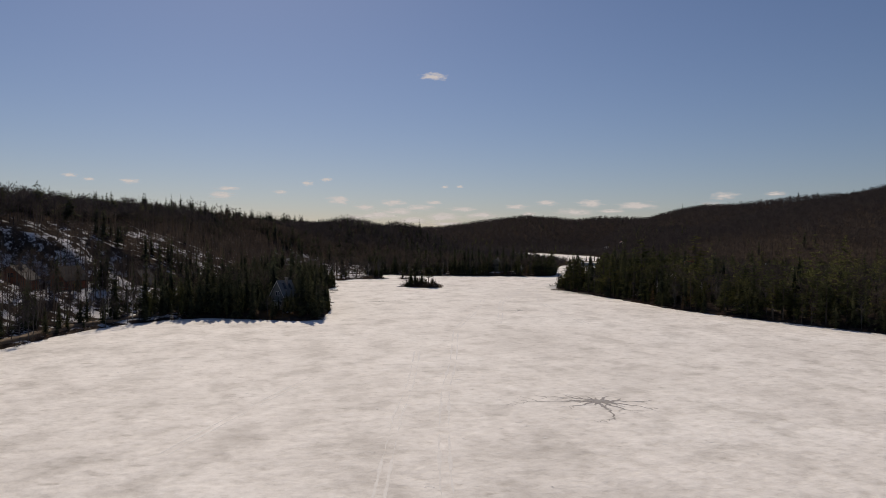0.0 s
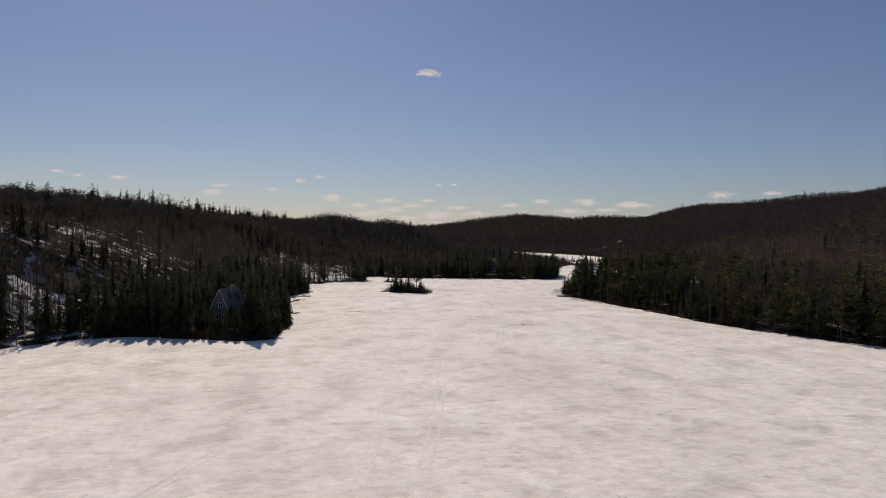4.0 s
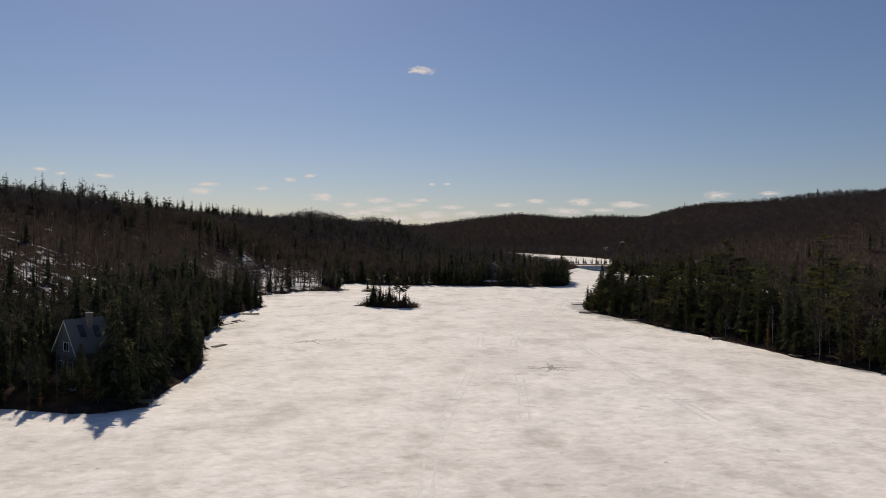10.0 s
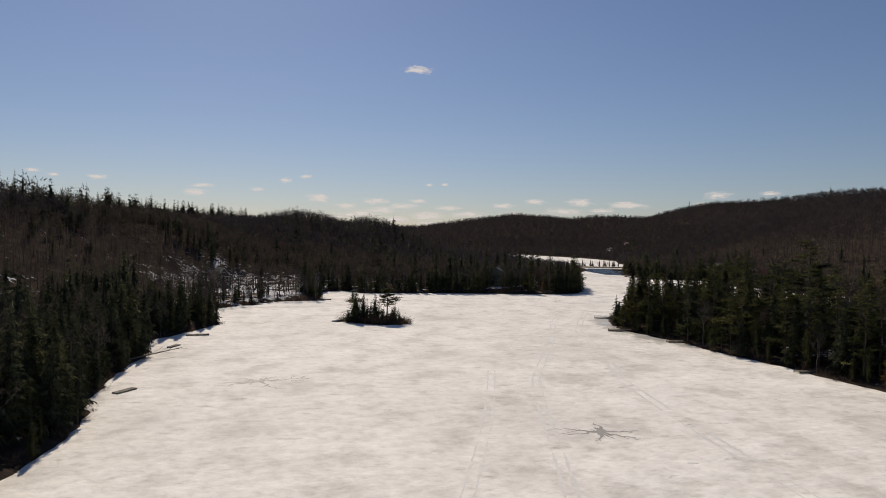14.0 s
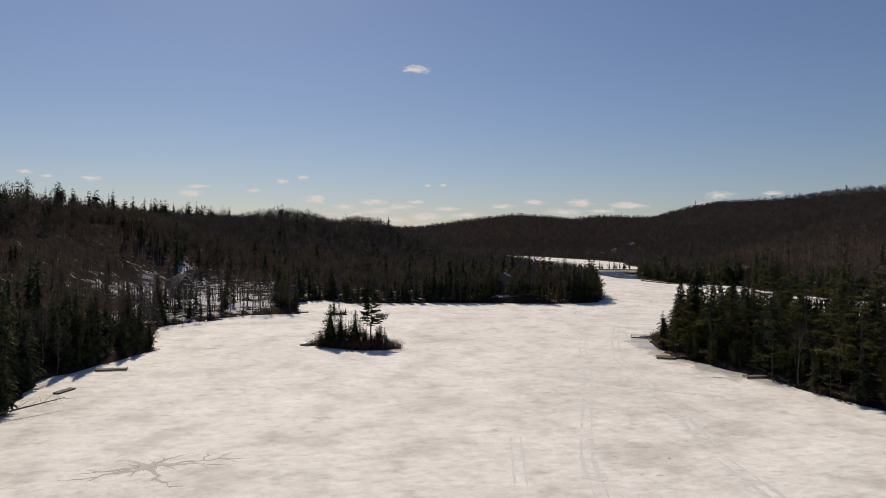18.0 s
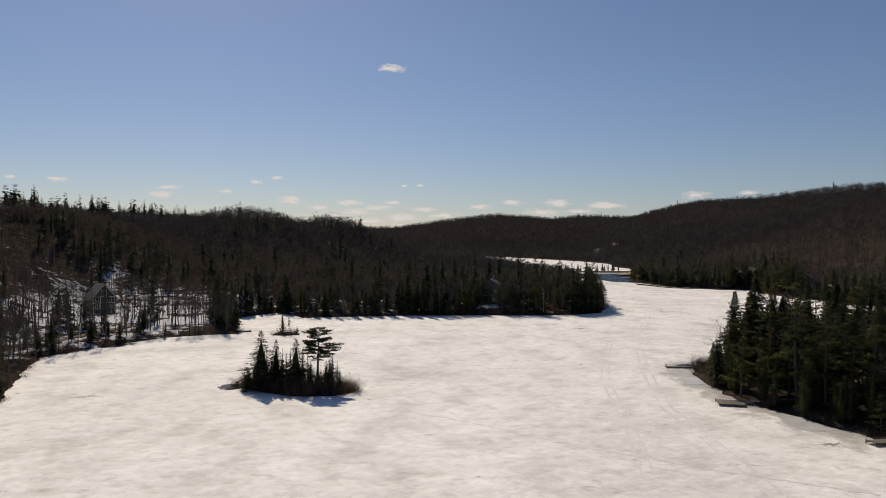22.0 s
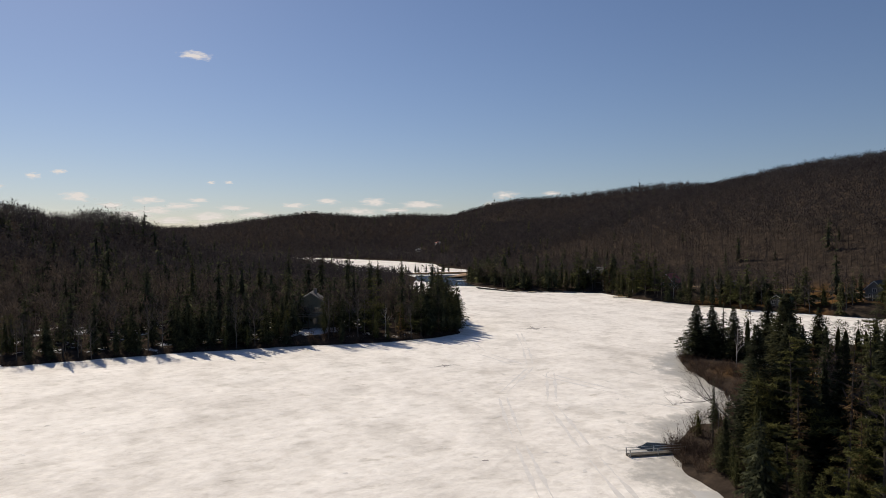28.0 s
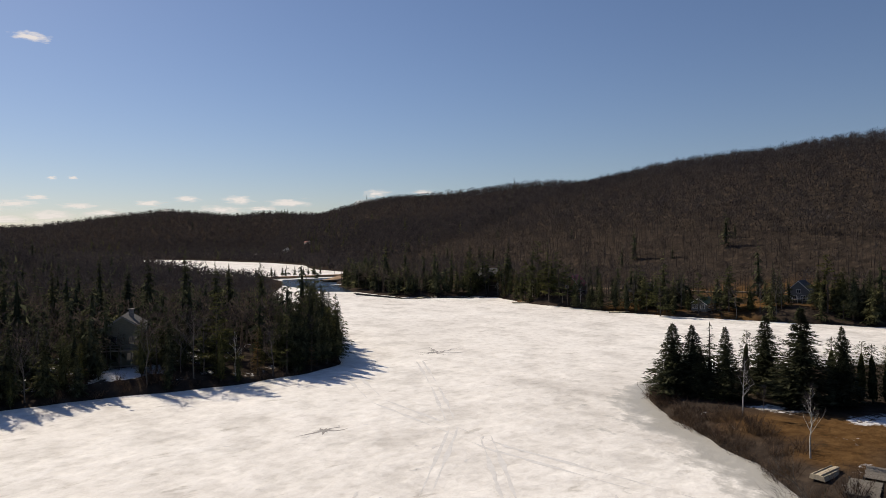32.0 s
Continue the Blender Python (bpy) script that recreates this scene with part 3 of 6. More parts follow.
def bush(x, y, size=1.0):
    if any((x - a) ** 2 + (y - b) ** 2 < r * r for a, b, r in [(94, 411.5, 3.4), (98, 409, 3.0), (91, 409.5, 2.0)]):
        return
    if len(brush) and brush[0] >= 300:
        brush.append((x, y, 0.0, size))
        return
    if not brush:
        brush.append(0)
    brush[0] += 1
    ob = tagged(new("shrub", rng.choice(SHRUBS)), "leafless brown shrub at the water's edge", "shrub", "shrubs along the shore")
    ob.location, ob.rotation_euler, ob.scale = (x, y, float(height(x, y))), (0, 0, rng.uniform(0, 6.283)), (size, size, size * rng.uniform(0.7, 1.2))


CLEAR = [(-52, 220, 4.5), (-49.5, 216.5, 3.5), (-57, 219.5, 3), (35, 502.5, 3.0), (200, 560, 5), (204, 566, 5), (227, 527, 6), (222, 520, 5), (216, 514, 5), (210, 506, 4), (243, 522, 6), (236, 512, 6), (230, 534, 6), (238, 538, 6), (205, 520, 3), (-92, 476, 7), (-86, 470, 5),
         (78, 403, 4.5), (82, 398.5, 4), (76.5, 398.5, 3.5), (-82, 455, 6), (-76, 446, 5), (-88, 463, 7), (-80, 468, 5), (34, 499, 3),
         (-56, 226, 6), (-134, 217, 9), (-119, 259, 6), (-97, 482, 8), (-90, 473, 9), (-106, 485, 13), (-84, 482, 7), (36, 512, 5), (38, 505.5, 3), (206, 587, 5), (236, 508, 6), (214, 556, 5),
         (80, 338, 4), (116, 414, 12), (108, 424, 9), (102, 409, 7), (114, 434, 8), (113, 453, 9), (66, 391, 7), (208, 645, 5.5), (212, 528, 5.5), (93, 405, 5), (100, 424, 7), (95, 416, 6), (104, 432, 6), (94, 411, 6), (87, 407, 7.5), (229, 504, 4), (224, 500, 4), (219, 497, 4), (201, 582, 3), (197, 577, 3), (203, 639, 3), (198, 632, 3), (105, 436, 7), (98, 414, 5), (116, 424, 6), (222, 436, 18), (72, 398, 4), (300, 1370, 22)]


def clear(x, y):
    return any((x - a) ** 2 + (y - b) ** 2 < r * r for a, b, r in CLEAR)


def conifers(x, y):
    """How much of the wood is evergreen here, 0 to 1."""
    if x > 240 or (x > 150 and y > 640):
        d = float(shore(x, y))
        return 0.8 if d < 28 else 0.06
    if y > 475 and x > -45:
        return 0.66 if y < 640 else 0.4
    if x > 150 and y > 470:
        return 0.8
    if x > 40:
        return 0.84
    if -95 < x < -38 and 212 < y < 375:
        return 0.92
    if x < -57 and 400 < y < 470:
        return 0.3
    if x < -40 and y < 520:
        d = float(shore(x, y))
        return (0.3 if y < 205 else 0.45) if d < 10 else (0.45 if x < -160 else 0.15)
    return 0.5


# trees that stand singly along the shores the camera passes
taken = {}


def room(x, y, gap):
    c = (int(x // 4), int(y // 4))
    for i in range(-1, 2):
        for j in range(-1, 2):
            for a, b in taken.get((c[0] + i, c[1] + j), ()):
                if (a - x) ** 2 + (b - y) ** 2 < gap * gap:
                    return False
    taken.setdefault(c, []).append((x, y))
    return True


def stand(key, x, y, top, label="", wide=1.0, variant=None, group=""):
    """A single tree whose tip is at the height top."""
    key = ("dense" if x > 60 and 366 < y < 450 else "near") if key == "spruce" else key
    tall = {"dense": 13.4, "near": 13.4, "thin": 13.4, "pine": 16.2, "cedar": 9.3, "larch": 12.4, "bare": 13.0, "birch": 11.4}[key]
    room(x, y, 1.8)
    return plant(key, x, y, (top - float(height(x, y))) / tall, None, label, wide, variant, group or "trees on the point")


# the wooded islet
G = "trees on the islet"
stand("spruce", -20.3, 375, 10.4, "", 1.85, 4, G)
stand("spruce", -17.9, 375.5, 8.9, "", 1.25, 2, G)
stand("thin", -16.4, 374, 7.4, "", 1.0, None, G)
stand("thin", -15.4, 376, 7.2, "", 1.0, None, G)
stand("spruce", -14.2, 374.5, 9.1, "", 1.6, 3, G)
kind_of_tree("lone", "pine_tree", "tall white pine with bare trunk and flat crown", white_pine(47, 16, 4.1, 0.40, 58, 8, 18, True, 0.12, 0.20), PINE)
lone = plant("lone", -10.6, 375, 0.63, None, "", 1.45, 0, G)
stand("cedar", -8.9, 374.2, 5.1, "", 0.9, None, G)
stand("spruce", -6.5, 373.5, 3.7, "", 1.4, None, G)
stand("thin", -12.4, 376.5, 6.4, "", 1.0, None, G)
for x, y, top in [(-18.2, 373.6, 6.0), (-15.6, 373.0, 6.6), (-13.0, 374.0, 7.0), (-11.4, 373.0, 5.2), (-8.0, 375.6, 6.2), (-7.0, 374.4, 5.0)]:
    stand("thin", x, y, top, "", 1.8, None, G)
stand("thin", -18.9, 373.2, 6.6, "", 1.0, None, G)
for k in range(11):
    stand(rng.choice(["thin", "spruce", "cedar"]), rng.uniform(-22.5, -6.5), rng.uniform(371.5, 378), rng.uniform(3.0, 5.6), "", 1.7, None, G)
for k in range(120):
    x, y = rng.uniform(-26, -3), rng.uniform(368.5, 381)
    if outline_distance(ISLE, x, y) < 0.2:
        bush(x, y, rng.uniform(0.75, 1.5))
for x, y, s in [(-22, 373.2, 1.5), (-12, 371, 1.6), (-7.5, 371, 1.7), (-16, 371.5, 1.5), (-5.4, 374, 1.6), (-10, 371.5, 1.6)]:
    bush(x, y, s)
stand("spruce", -29.6, 445.5, 6.1, "", 1.1, None, G)
stand("thin", -27.8, 445.5, 6.9, "", 0.8, None, G)
stand("spruce", -25.6, 445.3, 2.4, "", 1.3, None, G)
for k in range(14):
    bush(rng.uniform(-32, -25), rng.uniform(443, 448), rng.uniform(0.6, 1.0))

# young trees before the A-frame cottage
for key, x, y, top in [("thin", -49.0, 218.5, 7.5), ("spruce", -46.5, 217.5, 6.0), ("bare", -52.5, 217.5, 6.0), ("bare", -55.5, 219.0, 5.5), ("spruce", -60.5, 220.5, 8.5), ("bare", -50.5, 221.5, 7.0), ("spruce", -55.0, 222.4, 7.0), ("cedar", -52.4, 223.6, 7.2), ("spruce", -57.6, 223.0, 7.4), ("bare", -54.0, 223.9, 6.8), ("spruce", -50.2, 224.6, 8.4), ("spruce", -59.6, 224.0, 9.6), ("spruce", -53.0, 225.0, 8.6), ("spruce", -61.6, 226.5, 11.0), ("bare", -53.4, 221.2, 6.2), ("bare", -57.6, 221.6, 6.4), ("spruce", -52.2, 219.0, 8.0), ("cedar", -54.6, 217.8, 6.0), ("thin", -47.6, 220.5, 10.0), ("bare", -57.5, 218.8, 8.0), ("spruce", -50.2, 219.6, 9.5)]:
    stand(key, x, y, top, "", 1.2, None, "trees along the shore")

# the point with the lawn
stand("spruce", 109.6, 446, 12.6, "", 1.75, 3)
stand("spruce", 112.6, 444.4, 12.3, "", 1.55, 4)
stand("spruce", 110.6, 441.5, 9.0, "", 1.5, 2)
stand("thin", 112.4, 441.3, 13.0, "", 1.6)
stand("spruce", 113.2, 439.0, 12.5, "", 1.4, 1)
stand("cedar", 114.3, 436.6, 12.2, "", 0.9)
stand("spruce", 121.0, 438.0, 13.8, "", 1.6, 2)
stand("cedar", 122.5, 433.0, 12.4, "", 1.0)
stand("spruce", 118.6, 430.4, 16.0, "", 1.75, 0)
stand("spruce", 123.4, 427.6, 13.0, "", 1.3, 1)
for k in range(9):
    stand("cedar", 126 + 1.1 * k + rng.uniform(-0.4, 0.4), 430.5 - 1.35 * k, 10.2 + rng.uniform(-0.9, 0.9), "", 1.15)
stand("birch", 107.2, 431.5, 10.5)
stand("birch", 97.8, 415.6, 10.5, "", 0.9)
stand("bare", 111.0, 431.0, 5.5)
for k in range(12):
    bush(rng.uniform(102, 109), rng.uniform(428, 438), rng.uniform(0.5, 1.1))
for k in range(26):
    y = rng.uniform(413, 434)
    bush(float(np.interp(y, [411, 424, 438], [93.5, 100, 105])) + rng.uniform(-1.5, 4.0), y, rng.uniform(0.6, 1.3))
for k in range(24):
    x = rng.uniform(78, 92)
    bush(x, 404.5 + 0.35 * (x - 82) + rng.uniform(-1.5, 3.5), rng.uniform(0.9, 1.6))
for k in range(105):
    y = rng.uniform(412, 452)
    x = float(np.interp(y, [411, 424, 438, 452], [90.6, 96.6, 101.6, 109.8])) + rng.uniform(-0.4, 1.0) * rng.uniform(0.3, 3.2)
    bush(x, y, rng.uniform(0.5, 1.0))

# the point with the railed jetty
stand("thin", 69.3, 392.1, 9.2, "thin half-dead spruce at the tip of the point", 0.75, 1)
stand("bare", 80.5, 400.5, 6.0, "leafless grey hardwood leaning over the ice", 1.5)
stand("bare", 83.5, 401.5, 5.2, "", 1.4)
stand("bare", 71.5, 393.6, 8.4)
stand("bare", 74.0, 395.0, 7.4)
for x, y, top in [(82.5, 386.5, 12.5), (85.5, 390.5, 11.5), (80.0, 382.0, 13.0), (88.5, 394.0, 11.0)]:
    stand("bare", x, y, top, "", 1.2)
for x, y, top in [(81.0, 388.5, 14.0), (86.0, 386.0, 13.0)]:
    stand("larch", x, y, top, "", 1.1)
for key, x, y, top, w in [("spruce", 68.3, 384.2, 17.2, 1.15), ("cedar", 66.4, 381.5, 12.0, 0.9), ("spruce", 70.3, 381.3, 17.4, 1.2), ("larch", 66.5, 376.2, 12.6, 1.0), ("larch", 69.2, 373.2, 16.5, 0.8),
                          ("spruce", 72.8, 384.4, 20.0, 1.1), ("pine", 72.5, 367.6, 17.5, 1.1), ("pine", 67.5, 363.0, 13.5, 1.15), ("spruce", 78.2, 376.2, 17.5, 1.1), ("pine", 80.8, 369.6, 17.0, 1.1),
                          ("cedar", 64.5, 378.6, 7.5, 1.0), ("spruce", 74.5, 378.5, 16.0, 1.1), ("pine", 76.8, 387.5, 16.5, 1.0), ("spruce", 73.5, 389.8, 12.5, 1.1), ("cedar", 77.5, 393.5, 10.0, 1.0),
                          ("spruce", 82.0, 391.0, 15.5, 1.1), ("pine", 84.0, 383.0, 17.0, 1.0), ("cedar", 70.0, 358.5, 11.0, 1.0), ("pine", 74.0, 352.0, 14.5, 1.1), ("spruce", 79.0, 358.0, 18.0, 1.1),
                          ("cedar", 68.2, 370.3, 10.0, 1.0), ("spruce", 86.0, 397.0, 13.5, 1.1), ("pine", 91.0, 396.0, 14.0, 1.0)]:
    stand(key, x, y, top, "", w)
for k in range(30):
    y = rng.uniform(330, 384)
    x = float(np.interp(y, [325, 340, 354, 365, 375, 386], [72, 68, 63, 59, 60, 61])) + rng.uniform(1.5, 4.5)
    stand(rng.choice(["cedar", "cedar", "pine", "spruce"]), x, y, rng.uniform(4.0, 9.0), "", 1.1, None, "trees along the shore")
for key, x, y, top, w in [("pine", 90.5, 319.0, 28.0, 1.25), ("pine", 110.5, 305.0, 30.0, 1.3), ("spruce", 89.6, 349.8, 26.0, 0.85), ("pine", 77.8, 331.0, 20.5, 1.0), ("pine", 76.5, 322.0, 18.0, 1.1),
                          ("pine", 84.0, 308.0, 17.5, 1.1), ("pine", 92.0, 300.0, 19.0, 1.1), ("pine", 86.5, 292.0, 15.5, 1.0), ("spruce", 95.0, 322.0, 22.0, 0.9), ("spruce", 99.0, 330.0, 21.0, 0.9),
                          ("cedar", 97.0, 258.0, 11.5, 1.2), ("pine", 104.0, 253.0, 15.0, 1.2), ("pine", 112.0, 247.0, 17.0, 1.1)]:
    stand(key, x, y, top, "", w, None, "trees along the shore")
for key, x, y, top, w in [("pine", 80, 352, 20, 1.1), ("spruce", 84, 360, 21, 1.0), ("pine", 88, 366, 20, 1.1), ("pine", 93, 358, 22, 1.1), ("spruce", 98, 366, 21, 1.0), ("spruce", 90, 374, 18.5, 1.0), ("pine", 84, 371, 19, 1.0),
                          ("pine", 101, 352, 22, 1.1), ("spruce", 76, 362, 19, 1.0), ("pine", 95, 345, 22, 1.1), ("spruce", 105, 362, 22, 1.0), ("pine", 110, 350, 22, 1.1), ("spruce", 88, 344, 20, 1.0), ("pine", 104, 340, 22, 1.1)]:
    stand(key, x, y, top, "", w, None, "tall trees behind the point")
for x, y, top in [(30.5, 502.5, 11), (41.5, 503, 12), (43, 506.5, 14), (28.8, 507, 14), (45, 503, 13), (27.5, 503.5, 12)]:
    stand("spruce", x, y, top, "", 1.1, None, "trees along the shore")
stand("pine", 40.4, 501.5, 12.0, "", 1.0, None, "trees along the shore")
stand("spruce", 31.0, 500.0, 8.5, "", 1.1, None, "trees along the shore")
for x, y, top in [(24, 538, 19), (33, 545, 21), (38, 536, 18), (44, 548, 20), (51, 541, 22), (57, 534, 19), (62, 545, 18.5), (66, 530, 20), (15, 532, 19), (5, 526, 20), (-6, 520, 19), (-18, 528, 21), (69, 540, 17)]:
    plant("spruce", x, y, top / 13.4, group="tall spruces on the peninsula", wide=0.8)
for k in range(26):
    bush(rng.uniform(24, 46), rng.uniform(495.5, 499), rng.uniform(0.8, 1.5))
stand("pine", 194, 595, 25.5, "very tall yellowish pine on the far shore", 1.0, 0, "trees along the shore")
stand("cedar", 190.5, 590, 13, "", 1.1, 0, "trees along the shore")
for x, y, s in [(-86, 466, 0.55), (-78, 462, 0.5), (-73, 447, 0.55), (-79, 440, 0.4), (-70, 458, 0.7), (-66, 452, 0.6), (-62, 455, 0.7), (-84, 452, 0.35)]:
    plant("thin", x, y, s, wide=1.3)
for k in range(46):
    x, y = rng.uniform(-92, -52), rng.uniform(398, 478)
    if 1.0 < float(shore(x, y)) < 26:
        plant(rng.choice(["bare", "bare", "bare", "near", "thin"]), x, y, rng.uniform(0.3, 0.72), wide=1.2, group="young trees below the chalet")
for k in range(40):
    y = rng.uniform(400, 462)
    x = float(np.interp(y, [366, 407, 427, 441, 446, 462], [-59, -75, -66, -57, -43, -46])) - rng.uniform(0.0, 3.0)
    if float(shore(x, y)) > 0.1:
        bush(x, y, rng.uniform(0.7, 1.3))
for k in range(22):
    x, y = rng.uniform(-120, -78), rng.uniform(462, 500)
    if (x + 95) ** 2 + (y - 488) ** 2 > 70:
        plant("bare", x, y, rng.uniform(0.55, 0.95), group="bare trees round the chalet")
for k in range(70):
    a, q = rng.uniform(2.2, 5.2), rng.uniform(2, 9)
    x, y = 68.5 + math.cos(a) * q * 0.8, 390.5 + math.sin(a) * q
    if float(shore(x, y)) > 0.1:
        bush(x, y, rng.uniform(0.6, 1.2))
for k in range(46):
    x, y = rng.uniform(64, 82), rng.uniform(386, 402)
    if float(shore(x, y)) > 0.3:
        bush(x, y, rng.uniform(0.8, 1.5))
for x, y, top in [(66.5, 387.5, 4.6), (70.5, 396.2, 4.2), (76.0, 399.5, 4.0), (80.0, 396.0, 5.0), (84.0, 400.0, 4.5)]:
    stand("cedar", x, y, top, "", 1.3)
# single trees on the far right shore
for key, x, y, top, w in [("pine", 190.5, 583, 18, 1.1), ("pine", 197, 532, 14, 1.1), ("cedar", 216.5, 513, 10.5, 1.7), ("cedar", 220, 508.5, 11.5, 1.5), ("spruce", 226, 497, 16, 1.3), ("spruce", 229, 492, 15, 1.3),
                          ("spruce", 227.5, 487, 17, 1.3), ("spruce", 231.5, 484, 15, 1.3), ("spruce", 234, 494, 17, 1.3), ("spruce", 237, 488, 16, 1.3), ("spruce", 192.5, 562, 8.5, 1.4), ("spruce", 193.5, 557, 13, 1.4),
                          ("spruce", 195.5, 551.5, 12.5, 1.4), ("spruce", 191, 567, 7.5, 1.4), ("spruce", 196.5, 547, 12, 1.3), ("pine", 200, 541, 11, 1.2), ("spruce", 201.5, 533.5, 9.5, 1.3)]:
    stand(key, x, y, top, "", w, None, "trees along the far shore")
# the tip of the wooded peninsula
for x, y, top in [(76, 506, 13.5), (78, 512, 14.5), (73, 504, 13.0), (70.5, 503, 15.0), (75.5, 514, 15.5), (79, 519, 14.5), (67.5, 502, 13.0), (80, 526, 14.5), (76.5, 521, 16), (72, 510, 16.5), (66, 501.5, 14), (71, 509, 16), (82, 534, 15), (63, 502, 13.5),
                  (79, 530, 16), (83, 542, 15), (81, 540, 16), (86, 556, 15), (83, 550, 16)]:
    stand("spruce", x, y, top, "", 1.2, None, "trees along the shore")

NEAR = [(-125, -38, 150, 300, 9, 2.5), (-100, -36, 300, 480, 7, 2.5), (-60, 92, 484, 540, 6, 2.3), (58, 140, 200, 420, 10, 2.6), (180, 262, 478, 640, 7, 3.0)]
singles, spare = 60, []
for x0, x1, y0, y1, deep, gap in NEAR:
    tries = int((x1 - x0) * (y1 - y0) / gap / gap * 2.0)
    xs, ys = np.random.RandomState(int(y0)).uniform(x0, x1, tries), np.random.RandomState(int(y1)).uniform(y0, y1, tries)
    ds = shore(xs, ys)
    for x, y, d in zip(xs, ys, ds):
        if not (0.5 < d < deep) or clear(x, y) or not room(x, y, gap):
            continue
        x, y = float(x), float(y)
        if rng.random() < conifers(x, y):
            key = rng.choice(["spruce"] * 5 + ["thin", "cedar", "cedar"] + (["pine"] * 6 + ["larch", "cedar"] if x > 50 else ["spruce"]))
            if key in ("spruce", "thin"):
                singles += 1
                if singles > 235 and x > 100 or singles > 290:
                    spare.append((x, y, 0.0, rng.uniform(0.7, 1.15)))
                    continue
            plant(key, x, y, rng.uniform(0.7, 1.22) * (0.6 if d < 2 else 1.0) * (0.55 if x < -88 and y < 205 else 0.5 if x < -57 and 395 < y < 470 else 1.0))
        else:
            plant("birch" if rng.random() < 0.12 else "bare", x, y, rng.uniform(0.65, 1.05))
bx, by = np.random.RandomState(3).uniform(-110, 140, 12000), np.random.RandomState(4).uniform(150, 520, 12000)
for x, y, d in zip(bx, by, shore(bx, by)):
    if -0.3 < d < 2.2 and rng.random() < 0.9 and room(x, y, 0.95):
        bush(float(x), float(y), rng.uniform(0.5, 1.0) * (1.45 if x > 50 else 1.0))

# ---- the woods behind, as joined masses ----


def low_spruce(seed, whorls=11, per=5, n=2):
    return np.array(spruce(seed, 13, 2.35, whorls, per, n, 0.05, 0.34, 0.4, 0.60, 1.25, (5, 3), 0.72)[1].v, np.float32).reshape(-1, 9)


def low_bare(seed, h=12.0, wide=2.6, slivers=60, reach=0.9, thick=0.13, stem=0.12, mid=0.62, skirt=0):
    """Stem and twig slivers of a distant leafless tree."""
    r = random.Random(seed)
    s = Shape()
    for a in range(2):
        s.tri((-stem * (1 - a), -stem * a, -1), (stem * (1 - a), stem * a, -1), (r.uniform(-0.4, 0.4), r.uniform(-0.4, 0.4), h * 0.85))
    lobes = []
    for k in range(6):
        t, up = 6.283 * (k + r.random()) / 5, r.uniform(-0.25, 0.75)
        out = wide * r.uniform(0.40, 0.68) * (1 - 0.45 * max(0.0, up)) if k else 0.0
        lobes.append((Vector((math.cos(t) * out, math.sin(t) * out, h * (mid + (0.86 - mid) * (up if k else 0.9)))), wide * r.uniform(0.38, 0.55)))
    for i in range(skirt):
        t, q = r.uniform(0, 6.283), wide * r.random() ** 0.5
        a = Vector((math.cos(t) * q, math.sin(t) * q, h * r.uniform(-0.05, 0.45)))
        w = Vector((r.gauss(0, 1), r.gauss(0, 1), r.gauss(0, 0.3))).normalized() * (1.2 * thick)
        s.tri(a - w, a + w, a + Vector((r.gauss(0, 0.4), r.gauss(0, 0.4), 1.6)) * reach)
    for i in range(slivers):
        c, size = lobes[i % 6]
        d = Vector((r.gauss(0, 1), r.gauss(0, 1), r.gauss(0.35, 0.9))).normalized()
        a = c + d * (size * r.random() ** 0.4)
        b = a + (d + Vector((r.gauss(0, 0.4), r.gauss(0, 0.4), r.uniform(0.1, 0.9)))) * (reach * r.uniform(0.5, 1.0))
        w = d.cross(Vector((r.gauss(0, 1), r.gauss(0, 1), r.gauss(0, 1)))).normalized() * (r.uniform(0.5, 1.0) * thick)
        s.tri(a - w, a + w, b)
    return np.array(s.v, np.float32).reshape(-1, 9)


SP = [low_spruce(100 + i) for i in range(6)]
SPF = [low_spruce(140 + i, 9, 5, 1) for i in range(6)]
SPN = [low_spruce(120 + i, 14, 6, 3) for i in range(6)]
BA = [low_bare(200 + i, 12.5, 3.2, 60, 1.0, 0.15, 0.15, 0.60) for i in range(8)]
BAH = [low_bare(260 + i, 12.0, 3.5, 84, 1.0, 0.20, 0.14, 0.58) for i in range(8)]
BAT = [low_bare(280 + i, 13.5, 2.6, 48, 1.2, 0.075, 0.17, 0.66) for i in range(8)]
LP = [np.array(spruce(300 + i, 12.5, 3.1 + 0.15 * i, 14, 6, 2, 0.12, 0.45, 0.05, 0.55, 1.25, (7, 7), 0.60, 0.12, 0.48)[1].v, np.float32).reshape(-1, 9) for i in range(5)]
LPN = [np.array(white_pine(340 + i, 16, 4.6, 0.12 + 0.08 * i, 18, 4, 5)[1].v, np.float32).reshape(-1, 9) for i in range(4)]
BAF = [low_bare(220 + i, 11.5, 4.6, 72, 1.2, 0.30, 0.10, 0.55, 12) for i in range(8)]


BAV = [low_bare(240 + i, 11.5, 5.6, 38, 1.3, 0.75, 0.05, 0.34, 18) for i in range(8)]


